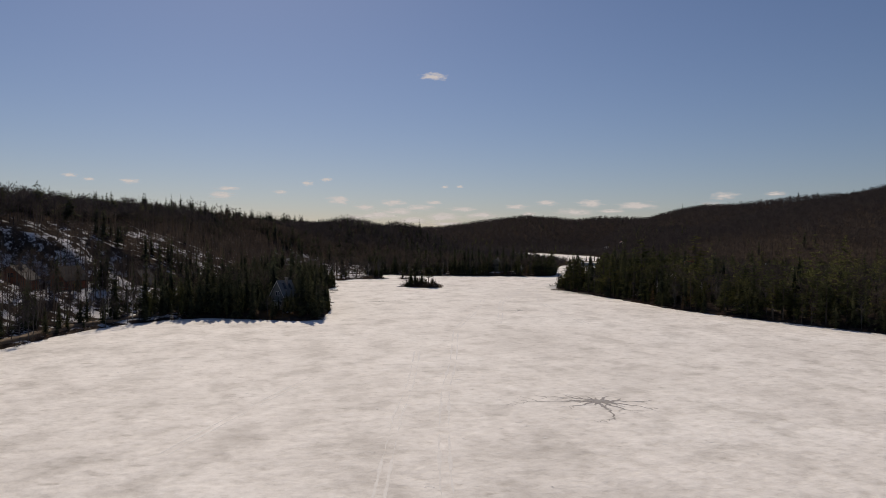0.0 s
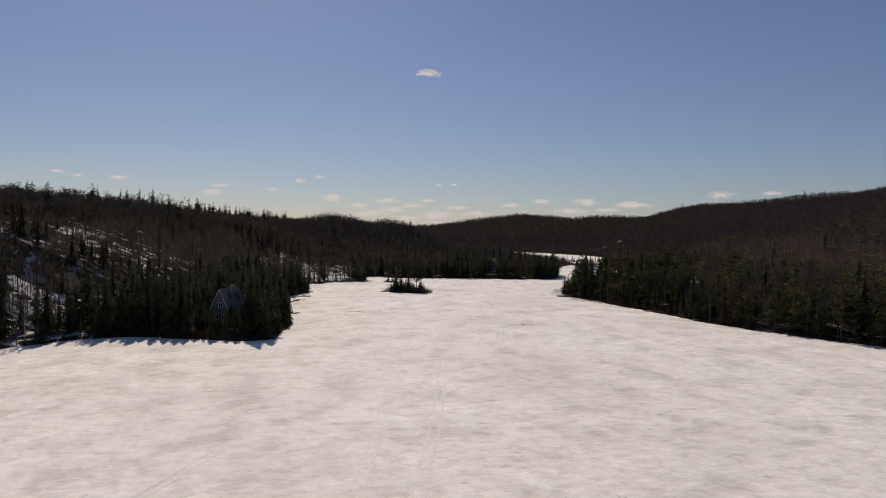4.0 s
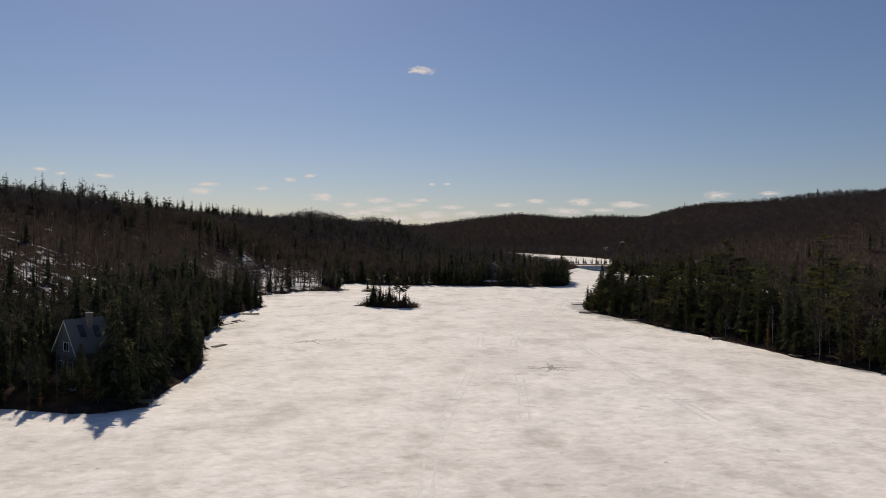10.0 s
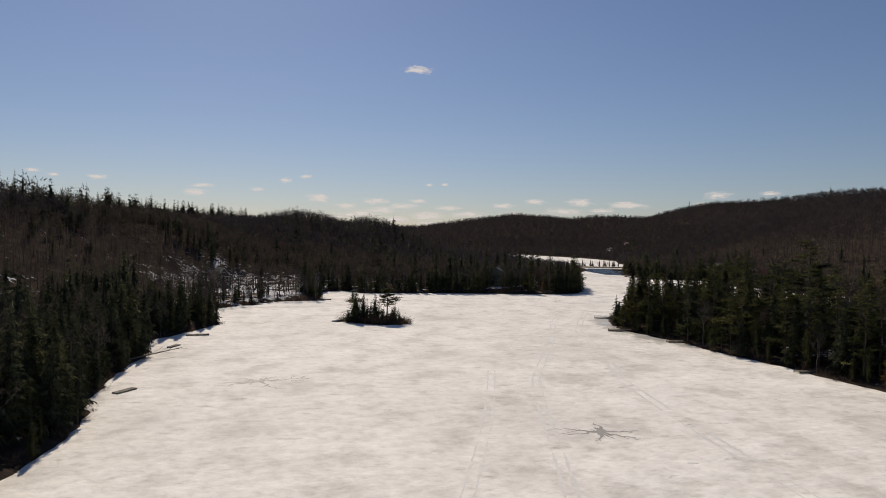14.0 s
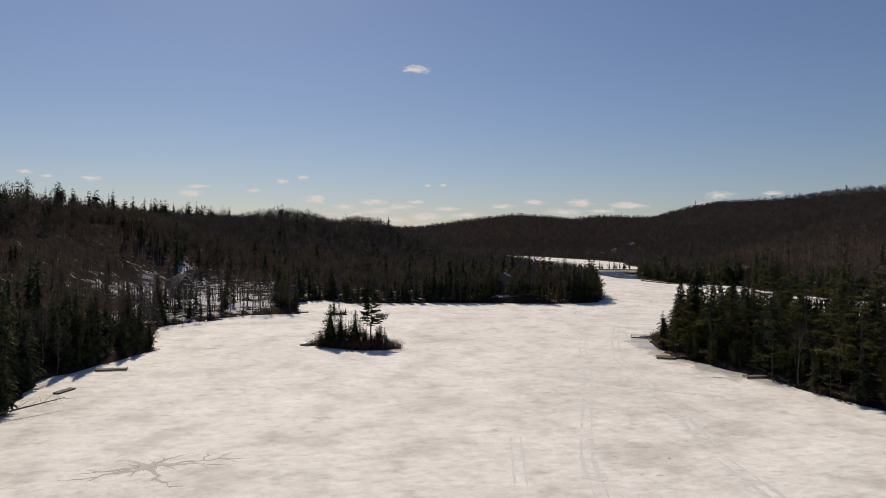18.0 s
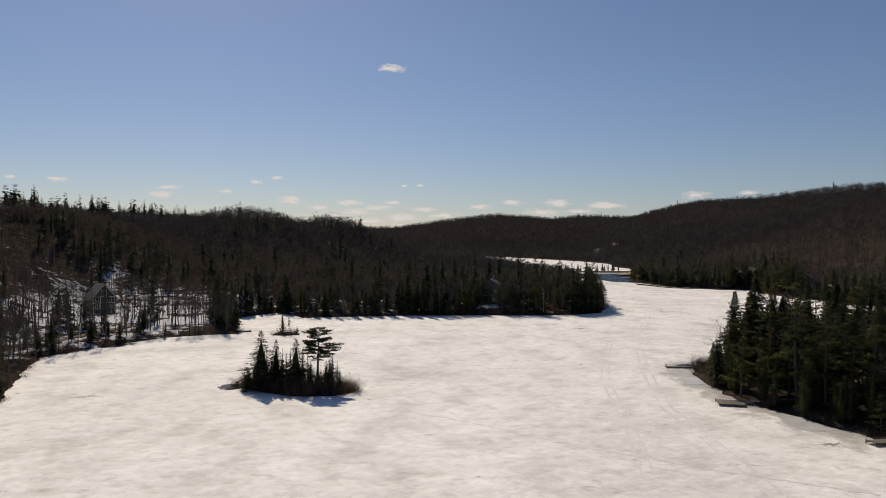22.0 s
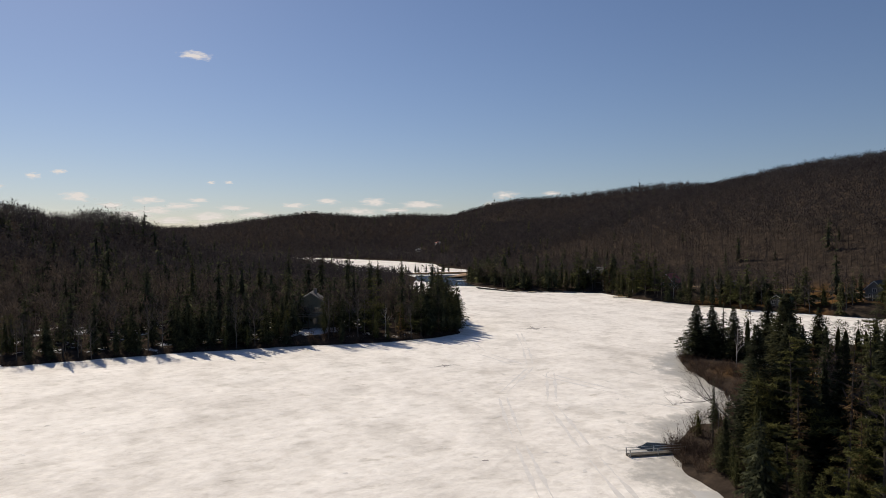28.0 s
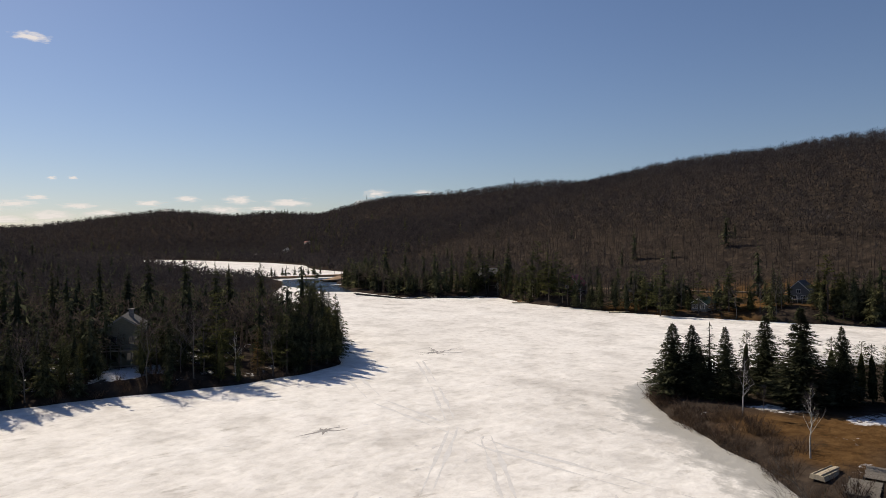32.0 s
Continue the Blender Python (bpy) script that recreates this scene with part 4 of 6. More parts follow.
def mass(name, label, places, templates, material, rs):
    """One joined mesh of trees: places are rows of x, y, z, size."""
    if not len(places):
        return
    pick = rs.randint(0, len(templates), len(places))
    out = []
    for k, t in enumerate(templates):
        P = places[pick == k]
        if not len(P):
            continue
        a = rs.uniform(0, 6.283, len(P))
        c, s = np.cos(a)[:, None], np.sin(a)[:, None]
        T = t.reshape(-1, 3)
        w = P[:, 3:4] ** 0.6 * rs.uniform(0.78, 1.2, (len(P), 1))
        X = (T[:, 0] * c - T[:, 1] * s) * w + P[:, 0:1]
        Y = (T[:, 0] * s + T[:, 1] * c) * w + P[:, 1:2]
        Z = T[:, 2] * P[:, 3:4] + P[:, 2:3]
        out.append(np.stack([X, Y, Z], -1).reshape(-1, 3))
    V = np.concatenate(out)
    me = quick_mesh(name, V, np.arange(len(V)).reshape(-1, 3), material)
    tagged(new(name, me), label, "forest", kind="stuff")


def wood_area(name, words, x0, x1, y0, y1, gap, skip, size, seed, evergreen, green=None, bare=None, pines=0.0):
    rs = np.random.RandomState(seed)
    nx, ny = int((x1 - x0) / gap), int((y1 - y0) / gap)
    X, Y = np.meshgrid(np.arange(nx), np.arange(ny))
    X = x0 + (X.ravel() + rs.uniform(0, 1, nx * ny)) * gap
    Y = y0 + (Y.ravel() + rs.uniform(0, 1, nx * ny)) * gap
    d = shore(X, Y)
    ok = (d > 1.5) & skip(X, Y, d)
    for a, b, r in CLEAR:
        ok &= (X - a) ** 2 + (Y - b) ** 2 > r * r
    X, Y, d = X[ok], Y[ok], d[ok]
    Z = height(X, Y)
    e = rs.rand(len(X)) < evergreen(X, Y, d)
    sz = size * (0.40 + 0.62 * rs.rand(len(X)) ** 0.8) * np.where((rs.rand(len(X)) < 0.11) & (X > -140), 1.6, 1.0)
    sz = np.where(e, sz, size * (0.52 + 0.50 * rs.rand(len(X)))) * np.where((X > 10) & (X < 138) & (Y > 555) & (Y < 900), np.where(X < 75, 0.78, 0.6), 1.0) * np.where(e & (X > -48) & (X < 70) & (Y < 556) & (rs.rand(len(X)) < 0.12), 1.3, 1.0)
    P = np.stack([X, Y, Z, sz], -1)
    tall = e & (rs.rand(len(X)) < pines)
    mass(name, "white pines with uneven plates of needles " + words, P[tall], LPN, PINE, rs)
    mass(name, "dense dark spruces " + words, P[e & ~tall], green or SP, SPRUCE, rs)
    mass(name, "leafless grey-brown hardwoods " + words, P[~e], bare or BA, TWIG, rs)


def in_near(X, Y, d):
    out = np.zeros(X.shape, bool)
    for x0, x1, y0, y1, deep, gap in NEAR:
        out |= (X > x0) & (X < x1) & (Y > y0) & (Y < y1) & (d < deep)
    return out


def patches(X, Y, seed, scale=45.0):
    return fbm(X, Y, scale, 3, seed)


P = np.array(brush[1:]).reshape(-1, 4)
P[:, 2] = height(P[:, 0], P[:, 1])
mass("brushwood", "leafless brown brushwood along the shores", P, [np.array(k.v, np.float32).reshape(-1, 9) for k in SHRUB_SHAPES], BRUSH, np.random.RandomState(8))
if spare:
    P = np.array(spare)
    P[:, 2] = height(P[:, 0], P[:, 1])
    mass("forest", "dark spruces standing along the far shore", P, SPN, SPRUCE, np.random.RandomState(9))
wood_area("forest", "low on the left hillside", -150, -38, 60, 480, 3.2, lambda X, Y, d: ~in_near(X, Y, d) & ((X > -95) & (Y < 400) | (np.sin(X * 12.9 + Y * 78.2) * 43758 % 1 < 0.78)), 1.0, 1,
          lambda X, Y, d: np.where((X > -100) & (Y > 215) & (Y < 375), 0.60, np.where(Y > 400, 0.04, np.clip(0.05 + 0.3 * patches(X, Y, 51), 0.02, 0.4))), SPN, BAT)
wood_area("forest", "round the log houses", -168, -104, 105, 250, 3.8, lambda X, Y, d: ~in_near(X, Y, d), 0.95, 31, lambda X, Y, d: 0.04 + 0 * X, SPN, BAT)
wood_area("forest", "high on the left hillside", -235, -150, 60, 480, 3.6, lambda X, Y, d: X > -240, 1.0, 21,
          lambda X, Y, d: np.clip(0.04 + 0.10 * step(300, 380, Y) + 0.22 * step(-170, -182, X) * (1 + patches(X, Y, 51)), 0.02, 0.7), LP + SP[:2], BAH)
for y0, y1, size in ((230, 390, 1.1), (390, 820, 1.45)):
    wood_area("forest", "along the crest of the left ridge", -200, -160, y0, y1, 6.0, lambda X, Y, d: np.sin(X * 3.9 + Y * 7.7) > -0.2, size, 23, lambda X, Y, d: np.clip(0.75 + 0.6 * patches(X, Y, 61, 70), 0.15, 1.0), SPN + LP[:2], BAH)
wood_area("forest", "behind the chalet", -150, -48, 480, 552, 4.0, lambda X, Y, d: ~in_near(X, Y, d) & (np.sin(X * 12.9 + Y * 78.2) * 43758 % 1 < 0.55 + 0.45 * step(520, 552, Y)), 1.05, 22,
          lambda X, Y, d: 0.04 + 0.30 * step(525, 552, Y), SP, BAT)
wood_area("forest", "behind the far shore", -235, 100, 480, 625, 3.9, lambda X, Y, d: ~in_near(X, Y, d) & ((X > -48) | (Y > 552) | (X < -150)), 1.0, 2,
          lambda X, Y, d: np.where(X > -40, 0.36 + 0.3 * patches(X, Y, 59, 30), np.clip(0.12 + 0.30 * patches(X, Y, 52), 0.03, 0.6)), SP, BAH)
wood_area("forest", "behind the peninsula", -235, 135, 625, 900, 4.9, lambda X, Y, d: Y < 900 - 0.4 * X, 1.0, 12,
          lambda X, Y, d: np.clip(0.16 + 0.45 * patches(X, Y, 52), 0.03, 0.6), SPF, BAF)
wood_area("forest", "on the near right shore", 58, 330, 100, 475, 4.3, lambda X, Y, d: ~in_near(X, Y, d) & (X < 150 + 0.3 * Y) & ~((X > 86) & (X < 215) & (Y > 402)) & ~((X < 112) & (Y > 325)), 1.08, 3,
          lambda X, Y, d: np.clip(0.50 + 0.6 * patches(X, Y, 53), 0.15, 0.9), SP + LP[:3], BAH, 0.45)
wood_area("forest", "behind the point with the railed jetty", 60, 112, 325, 402, 5.2, lambda X, Y, d: ~in_near(X, Y, d) & ~((X > 86) & (Y > 398)), 1.05, 26, lambda X, Y, d: 0.5 + 0 * X, [np.array(spruce(160 + i, 13, 2.4, 26, 9, 5, 0.04, 0.4, 0.2, 0.34, 1.0, (7, 6), 0.66, 0.15)[1].v, np.float32).reshape(-1, 9) for i in range(4)], BAH)
wood_area("forest", "along the far right shore", 140, 275, 478, 740, 3.2, lambda X, Y, d: ~in_near(X, Y, d) & (d < 15), 1.15, 14, lambda X, Y, d: np.clip(0.72 + 0.8 * patches(X, Y, 58, 22), 0.25, 0.95), SP + LP[:2])
wood_area("forest", "below the right hill", 140, 330, 478, 900, 4.6, lambda X, Y, d: (d > 15) & ((X > 290) | (Y > 620) | (np.sin(X * 12.9 + Y * 78.2) * 43758 % 1 < 0.6)), 1.0, 4,
          lambda X, Y, d: np.where(d < 24, 0.5, np.clip(0.1 * patches(X, Y, 54) - 0.02, 0.004, 0.1)))
wood_area("forest", "on the right hill", 325, 740, 250, 1250, 6.6, lambda X, Y, d: X < 668, 1.0, 5, lambda X, Y, d: 0.006 + 0.02 * (patches(X, Y, 55) > 0.5), SPF, BAF)
wood_area("forest", "in the far valley", -200, 420, 900, 1700, 7.6, lambda X, Y, d: d > 3, 1.0, 6, lambda X, Y, d: np.clip(0.05 + 0.4 * patches(X, Y, 56, 80), 0.01, 0.5), SPF, BAV)
wood_area("forest", "on the far hills", -250, 900, 1250, 2250, 10.0, lambda X, Y, d: ((Y > 1700) | (X > 420)) & (Y < 2105), 1.1, 7, lambda X, Y, d: 0.02 + 0.08 * (patches(X, Y, 57, 150) > 0.35), SPF, BAV)
wood_area("forest", "on the flat behind the right shore", 118, 330, 40, 475, 7.0, lambda X, Y, d: (d > 3) & (X >= 150 + 0.3 * Y) | (Y < 100), 1.0, 24, lambda X, Y, d: 0.5 + 0 * X, SPF, BAF)
wood_area("forest", "on the near left hillside", -260, -108, -60, 62, 6.5, lambda X, Y, d: d > 2, 1.0, 25, lambda X, Y, d: 0.15 + 0 * X, SPF, BAF)

# ---- buildings, jetties and small things ----
BOARD = plain("weathered_boards", (0.11, 0.10, 0.085), (0.23, 0.205, 0.175), 2.0, 0.85, relief=0.004, stretch=(1, 8, 1), spread=0.15)
PALEBOARD = plain("pale_boards", (0.40, 0.34, 0.24), (0.58, 0.50, 0.36), 2.0, 0.8, relief=0.004, stretch=(1, 8, 1))
STEEL = plain("galvanised_steel", (0.32, 0.33, 0.34), (0.48, 0.49, 0.50), 6, 0.45, 0.8)
GLASS, n, l, p = mat("window_glass", 0.05, 0, 0.6)
p.inputs["Base Color"].default_value = (0.03, 0.035, 0.04, 1)
TRIM = plain("white_trim", (0.62, 0.61, 0.58), (0.75, 0.74, 0.71), 4, 0.6)
BRICK = plain("chimney_stone", (0.16, 0.14, 0.13), (0.28, 0.25, 0.23), 5, 0.9, relief=0.02)
EARTH = plain("gravel_road", (0.12, 0.085, 0.055), (0.20, 0.145, 0.095), 1.5, 0.95, relief=0.03)


def siding(name, a, b):
    return plain(name, a, b, 1.5, 0.8, relief=0.004, stretch=(1, 1, 9))


def roofing(name, a, b, rough=0.85):
    return plain(name, a, b, 3.0, rough, relief=0.006, stretch=(4, 1, 4))


def part(name, bm, material, parent, label=""):
    """Links a bmesh as one mesh object under a thing or a part."""
    me = bpy.data.meshes.new(name)
    bm.to_mesh(me)
    bm.free()
    me.materials.append(material)
    ob = new(name, me)
    ob.parent = parent
    return tagged(ob, label)


def box(bm, x0, x1, y0, y1, z0, z1, bevel=0.0):
    r = bmesh.ops.create_cube(bm, size=1.0, matrix=Matrix.Translation(((x0 + x1) / 2, (y0 + y1) / 2, (z0 + z1) / 2)) @ Matrix.Diagonal((x1 - x0, y1 - y0, z1 - z0, 1)))
    if bevel:
        bmesh.ops.bevel(bm, geom=list({e for v in r["verts"] for e in v.link_edges}), offset=bevel, segments=1, affect="EDGES")
    return bm


def boxes(*rows, bevel=0.0):
    bm = bmesh.new()
    for r in rows:
        box(bm, *r, bevel=bevel)
    return bm


def prism(profile, y0, y1):
    """An outline in x and z, drawn out along y."""
    bm = bmesh.new()
    a = [bm.verts.new((x, y0, z)) for x, z in profile]
    b = [bm.verts.new((x, y1, z)) for x, z in profile]
    bm.faces.new(a)
    bm.faces.new(b[::-1])
    for i in range(len(a)):
        j = (i + 1) % len(a)
        bm.faces.new((a[j], a[i], b[i], b[j]))
    bmesh.ops.recalc_face_normals(bm, faces=bm.faces)
    return bm


def window(parent, x, y, z, w, h, facing, frame_mat):
    """A window set on a wall; facing: 'front' (-y), 'left' (-x) or 'right' (+x)."""
    turn = {"front": 0, "left": -90, "right": 90}[facing]
    ob = part("window", boxes((-w / 2 - 0.1, -w / 2, -0.07, 0.05, -h / 2 - 0.1, h / 2 + 0.1), (w / 2, w / 2 + 0.1, -0.07, 0.05, -h / 2 - 0.1, h / 2 + 0.1),
                              (-w / 2, w / 2, -0.07, 0.05, h / 2, h / 2 + 0.1), (-w / 2, w / 2, -0.09, 0.05, -h / 2 - 0.1, -h / 2), (-0.03, 0.03, -0.05, 0.04, -h / 2, h / 2)), frame_mat, parent)
    ob.matrix_local = pose(x, y, z, 0, 0, turn)
    part("pane", boxes((-w / 2, w / 2, -0.02, 0.02, -h / 2, h / 2)), GLASS, ob)


def house(name, label, x, y, turn, w, ln, eave, rise, wall, roof, frame, windows=(), chimney=None, door=None, over=0.5, deck=None, base=0.4, skylights=()):
    """A gabled house: the gable, w wide, faces -y before the turn; the ridge runs ln back."""
    ob = tagged(new(name), label, "house")
    ob.matrix_world = pose(x, y, float(height(x, y)) - 0.1, 0, 0, turn)
    part("foundation", boxes((-w / 2 - 0.05, w / 2 + 0.05, -0.05, ln + 0.05, -1.5, base)), BRICK, ob)
    part("wall", prism([(-w / 2, base), (w / 2, base), (w / 2, eave), (0, eave + rise), (-w / 2, eave)], 0, ln), wall, ob)
    k = rise / (w / 2)
    for sg in (-1, 1):
        e = w / 2 + over
        bm = prism([(0, eave + rise + 0.02), (sg * e, eave - k * over + 0.02), (sg * e, eave - k * over + 0.22), (0, eave + rise + 0.24)], -over, ln + over)
        slab = part("roof", bm, roof, ob)
        for u, v, sw, sl in skylights:
            if sg > 0:
                cx, cz = u * w / 2, eave + rise * (1 - u)
                sk = part("skylight", boxes((-sw / 2, sw / 2, -sl / 2, sl / 2, 0.2, 0.34)), GLASS, slab, "dark roof window")
                sk.matrix_local = Matrix.Translation((cx, v * ln, cz)) @ Matrix.Rotation(math.atan(k), 4, "Y")
    for sg in (-1, 1):
        e = w / 2 + over
        part("bargeboard", prism([(0, eave + rise - 0.12), (sg * e, eave - k * over - 0.12), (sg * e, eave - k * over + 0.12), (0, eave + rise + 0.14)], -over - 0.06, -over - 0.003), frame, ob)
    for wx, wz, ww, wh, facing in windows:
        if facing == "front":
            window(ob, wx, 0, wz, ww, wh, facing, frame)
        else:
            window(ob, (w / 2) * (1 if facing == "right" else -1), wx, wz, ww, wh, facing, frame)
    if door:
        d = part("door", boxes((-0.45, 0.45, -0.06, 0.02, 0, 2.05)), frame, ob)
        d.location = (door, 0, base)
        part("handle", boxes((0.3, 0.36, -0.12, -0.06, 0.95, 1.05)), STEEL, d)
    if chimney:
        cx, cy = chimney
        cz = eave + rise * (1 - abs(cx) / (w / 2))
        c = part("chimney", boxes((cx - 0.4, cx + 0.4, cy - 0.4, cy + 0.4, cz - 0.6, eave + rise + 1.0), (cx - 0.5, cx + 0.5, cy - 0.5, cy + 0.5, eave + rise + 1.0, eave + rise + 1.15)), BRICK, ob)
    if deck:
        dz, dd = deck
        dk = part("deck", boxes((-w / 2, w / 2, -dd, 0, dz - 0.15, dz)), BOARD, ob)
        for i in range(5):
            px = -w / 2 + 0.08 + i * (w - 0.16) / 4
            part("post", boxes((px - 0.06, px + 0.06, -dd + 0.02, -dd + 0.14, -0.8, dz + 1.0)), frame, dk)
        for rz in (dz + 0.45, dz + 0.95):
            part("rail", boxes((-w / 2, w / 2, -dd + 0.05, -dd + 0.11, rz, rz + 0.07)), frame, dk)
    return ob


LOG = siding("red_logs", (0.16, 0.055, 0.035), (0.26, 0.10, 0.06))
DARKWOOD = siding("dark_boards", (0.055, 0.042, 0.034), (0.10, 0.078, 0.062))
GREYWOOD = siding("grey_boards", (0.11, 0.115, 0.115), (0.18, 0.185, 0.18))
GREENGREY = siding("grey_green_boards", (0.085, 0.088, 0.070), (0.135, 0.138, 0.112))
CREAM = siding("cream_boards", (0.45, 0.44, 0.40), (0.60, 0.59, 0.54))
BROWNWALL = siding("brown_boards", (0.13, 0.085, 0.05), (0.21, 0.14, 0.085))
SHINGLE = roofing("grey_shingles", (0.06, 0.06, 0.062), (0.105, 0.105, 0.11), 1.0)
DARKROOF = roofing("dark_shingles", (0.045, 0.042, 0.042), (0.08, 0.075, 0.075))
REDROOF = roofing("red_metal_roof", (0.30, 0.045, 0.03), (0.40, 0.07, 0.045), 0.5)
PALEROOF = roofing("pale_grey_metal_roof", (0.125, 0.125, 0.12), (0.18, 0.18, 0.172), 0.6)
TINROOF = roofing("grey_metal_roof", (0.20, 0.205, 0.20), (0.29, 0.295, 0.29), 0.5)

house("cottage", "steep-roofed grey cottage among spruces on the shore", -56.6, 227.5, -32, 6.0, 5.8, 5.0, 4.6, GREYWOOD, PALEROOF, TRIM,
      [(-1.4, 2.2, 1.2, 1.4, "front"), (1.2, 2.2, 1.2, 1.4, "front"), (0, 5.4, 1.4, 1.3, "front"), (3.5, 2.4, 1.2, 1.2, "right")], (0.7, 3.4), 0.1, 0.5, None, 0.4,
      [(0.40, 0.30, 2.2, 0.9), (0.45, 0.72, 2.2, 0.9)])
house("log_house", "large red-brown log house on the snowy slope", -138, 214, 12, 9.0, 10, 4.4, 4.0, LOG, DARKROOF, LOG,
      [(-2.4, 2.4, 1.5, 1.4, "front"), (2.2, 2.4, 1.5, 1.4, "front"), (0, 5.6, 1.6, 1.4, "front"), (3, 2.4, 1.2, 1.2, "right")], (1.0, 5), 0, 0.9, (1.6, 2.2))
house("log_house", "dark red log house beside a snowy yard", -127.5, 222, -20, 7.0, 8, 4.2, 3.8, LOG, DARKROOF, DARKWOOD,
      [(-1.6, 2.4, 1.3, 1.3, "front"), (1.5, 2.4, 1.3, 1.3, "front")], None, 0, 0.8, (1.4, 2.0))
house("cabin", "dark brown cabin with a steep roof among bare trees", -118, 258, -8, 8.5, 8, 2.6, 5.2, DARKWOOD, DARKROOF, DARKWOOD,
      [(-1.6, 2.0, 1.3, 1.2, "front"), (1.6, 2.0, 1.3, 1.2, "front"), (0, 4.6, 1.3, 1.2, "front")])
chalet = house("chalet", "half-timbered chalet with a grey roof above the lake road", -94.6, 483.5, 38, 7.2, 8.0, 5.2, 4.2, DARKWOOD, SHINGLE, TRIM,
               [(-1.9, 2.0, 1.2, 1.4, "front"), (1.9, 2.0, 1.2, 1.4, "front"), (-1.7, 4.6, 1.3, 1.3, "front"), (1.7, 4.6, 1.3, 1.3, "front"), (0, 6.7, 1.5, 1.5, "front"), (2.4, 4.2, 1.2, 1.2, "right"), (5.4, 4.2, 1.2, 1.2, "right")],
               None, 0, 0.8, (1.3, 2.2))
for a in (-3.2, -1.0, 1.0, 3.2):
    part("timber", boxes((a - 0.09, a + 0.09, -0.05, -0.004, 0.5, 5.2)), TRIM, chalet, "pale wall timber")
for z in (3.3, 5.3):
    part("timber", boxes((-3.5, 3.5, -0.055, -0.006, z, z + 0.18)), TRIM, chalet, "pale wall timber")
house("house", "two-storey grey-green house with a deck behind the shore trees", 35.4, 509, -12, 7.0, 8.5, 7.2, 2.2, GREENGREY, SHINGLE, GREYWOOD,
      [(-2.0, 5.0, 1.8, 1.5, "front"), (1.9, 5.0, 1.8, 1.5, "front"), (-2.0, 2.0, 1.8, 1.7, "front"), (1.2, 2.0, 1.0, 1.5, "front"), (2.5, 5.0, 1.2, 1.3, "right"), (5.5, 5.0, 1.2, 1.3, "right")], (1.0, 4), 0, 0.6, (3.5, 2.4))
house("house", "dark two-storey house with reddish window frames by the far shore", 206, 642, 28, 8.0, 9.0, 5.0, 3.0, DARKWOOD, SHINGLE, siding("red_frames", (0.22, 0.06, 0.05), (0.3, 0.09, 0.07)),
      [(-2.0, 2.0, 1.4, 1.4, "front"), (1.8, 2.0, 1.4, 1.4, "front"), (-2.0, 4.6, 1.4, 1.4, "front"), (1.8, 4.6, 1.4, 1.4, "front"), (2.5, 4.4, 1.3, 1.3, "left")], None, 0, 0.7, (2.8, 1.8))
house("cottage", "small brown cottage with a red metal roof", 203, 585, -62, 6.5, 8.0, 3.0, 3.4, BROWNWALL, REDROOF, TRIM, [(-1.6, 1.8, 1.2, 1.2, "front"), (1.6, 1.8, 1.2, 1.2, "front"), (3, 1.8, 1.2, 1.2, "right")], None, 0, 0.7)
house("house", "brown house half hidden behind shore trees", 213, 552, 65, 8.0, 9.0, 3.4, 2.6, BROWNWALL, DARKROOF, TRIM, [(-2.2, 2.0, 1.4, 1.2, "front"), (2.0, 2.0, 1.4, 1.2, "front"), (3, 2.0, 1.4, 1.2, "left"), (6, 2.0, 1.4, 1.2, "left")])
GREENROOF = plain("green_roof", (0.028, 0.062, 0.040), (0.045, 0.088, 0.058), 2, 0.7)
house("cottage", "low grey cottage with a green roof and white-trimmed windows", 207.5, 525.5, -72, 5.0, 8.0, 2.6, 1.6, GREYWOOD, GREENROOF, TRIM, [(-1.2, 1.6, 1.3, 1.2, "front"), (1.2, 1.6, 1.3, 1.2, "front"), (2, 1.6, 1.3, 1.1, "right"), (5, 1.6, 1.3, 1.1, "right")])
house("house", "grey house with a white-trimmed gable above the bay", 236.5, 510, -70, 6.0, 7.4, 4.4, 2.8, GREYWOOD, SHINGLE, TRIM, [(-1.3, 1.8, 1.2, 1.4, "front"), (1.3, 1.8, 1.2, 1.4, "front"), (0, 3.9, 1.1, 1.1, "front"), (1.6, 2.2, 1.1, 1.3, "right"), (4.4, 2.2, 1.1, 1.3, "right")], None, 0, 0.5, (1.2, 1.8))
for x, y, t, w, r in [(292, 1352, 20, 9, TINROOF), (318, 1392, -10, 10, SHINGLE), (268, 1372, 35, 8, TINROOF), (210, 1425, 10, 9, SHINGLE), (338, 1345, 0, 9, REDROOF)]:
    house("house", "small pale house on the far shore", x, y, t, w, w * 1.2, 3.2, 2.2, CREAM, r, TRIM, [(-w * 0.25, 1.9, 1.4, 1.3, "front"), (w * 0.25, 1.9, 1.4, 1.3, "front")])


PLANKS = {}


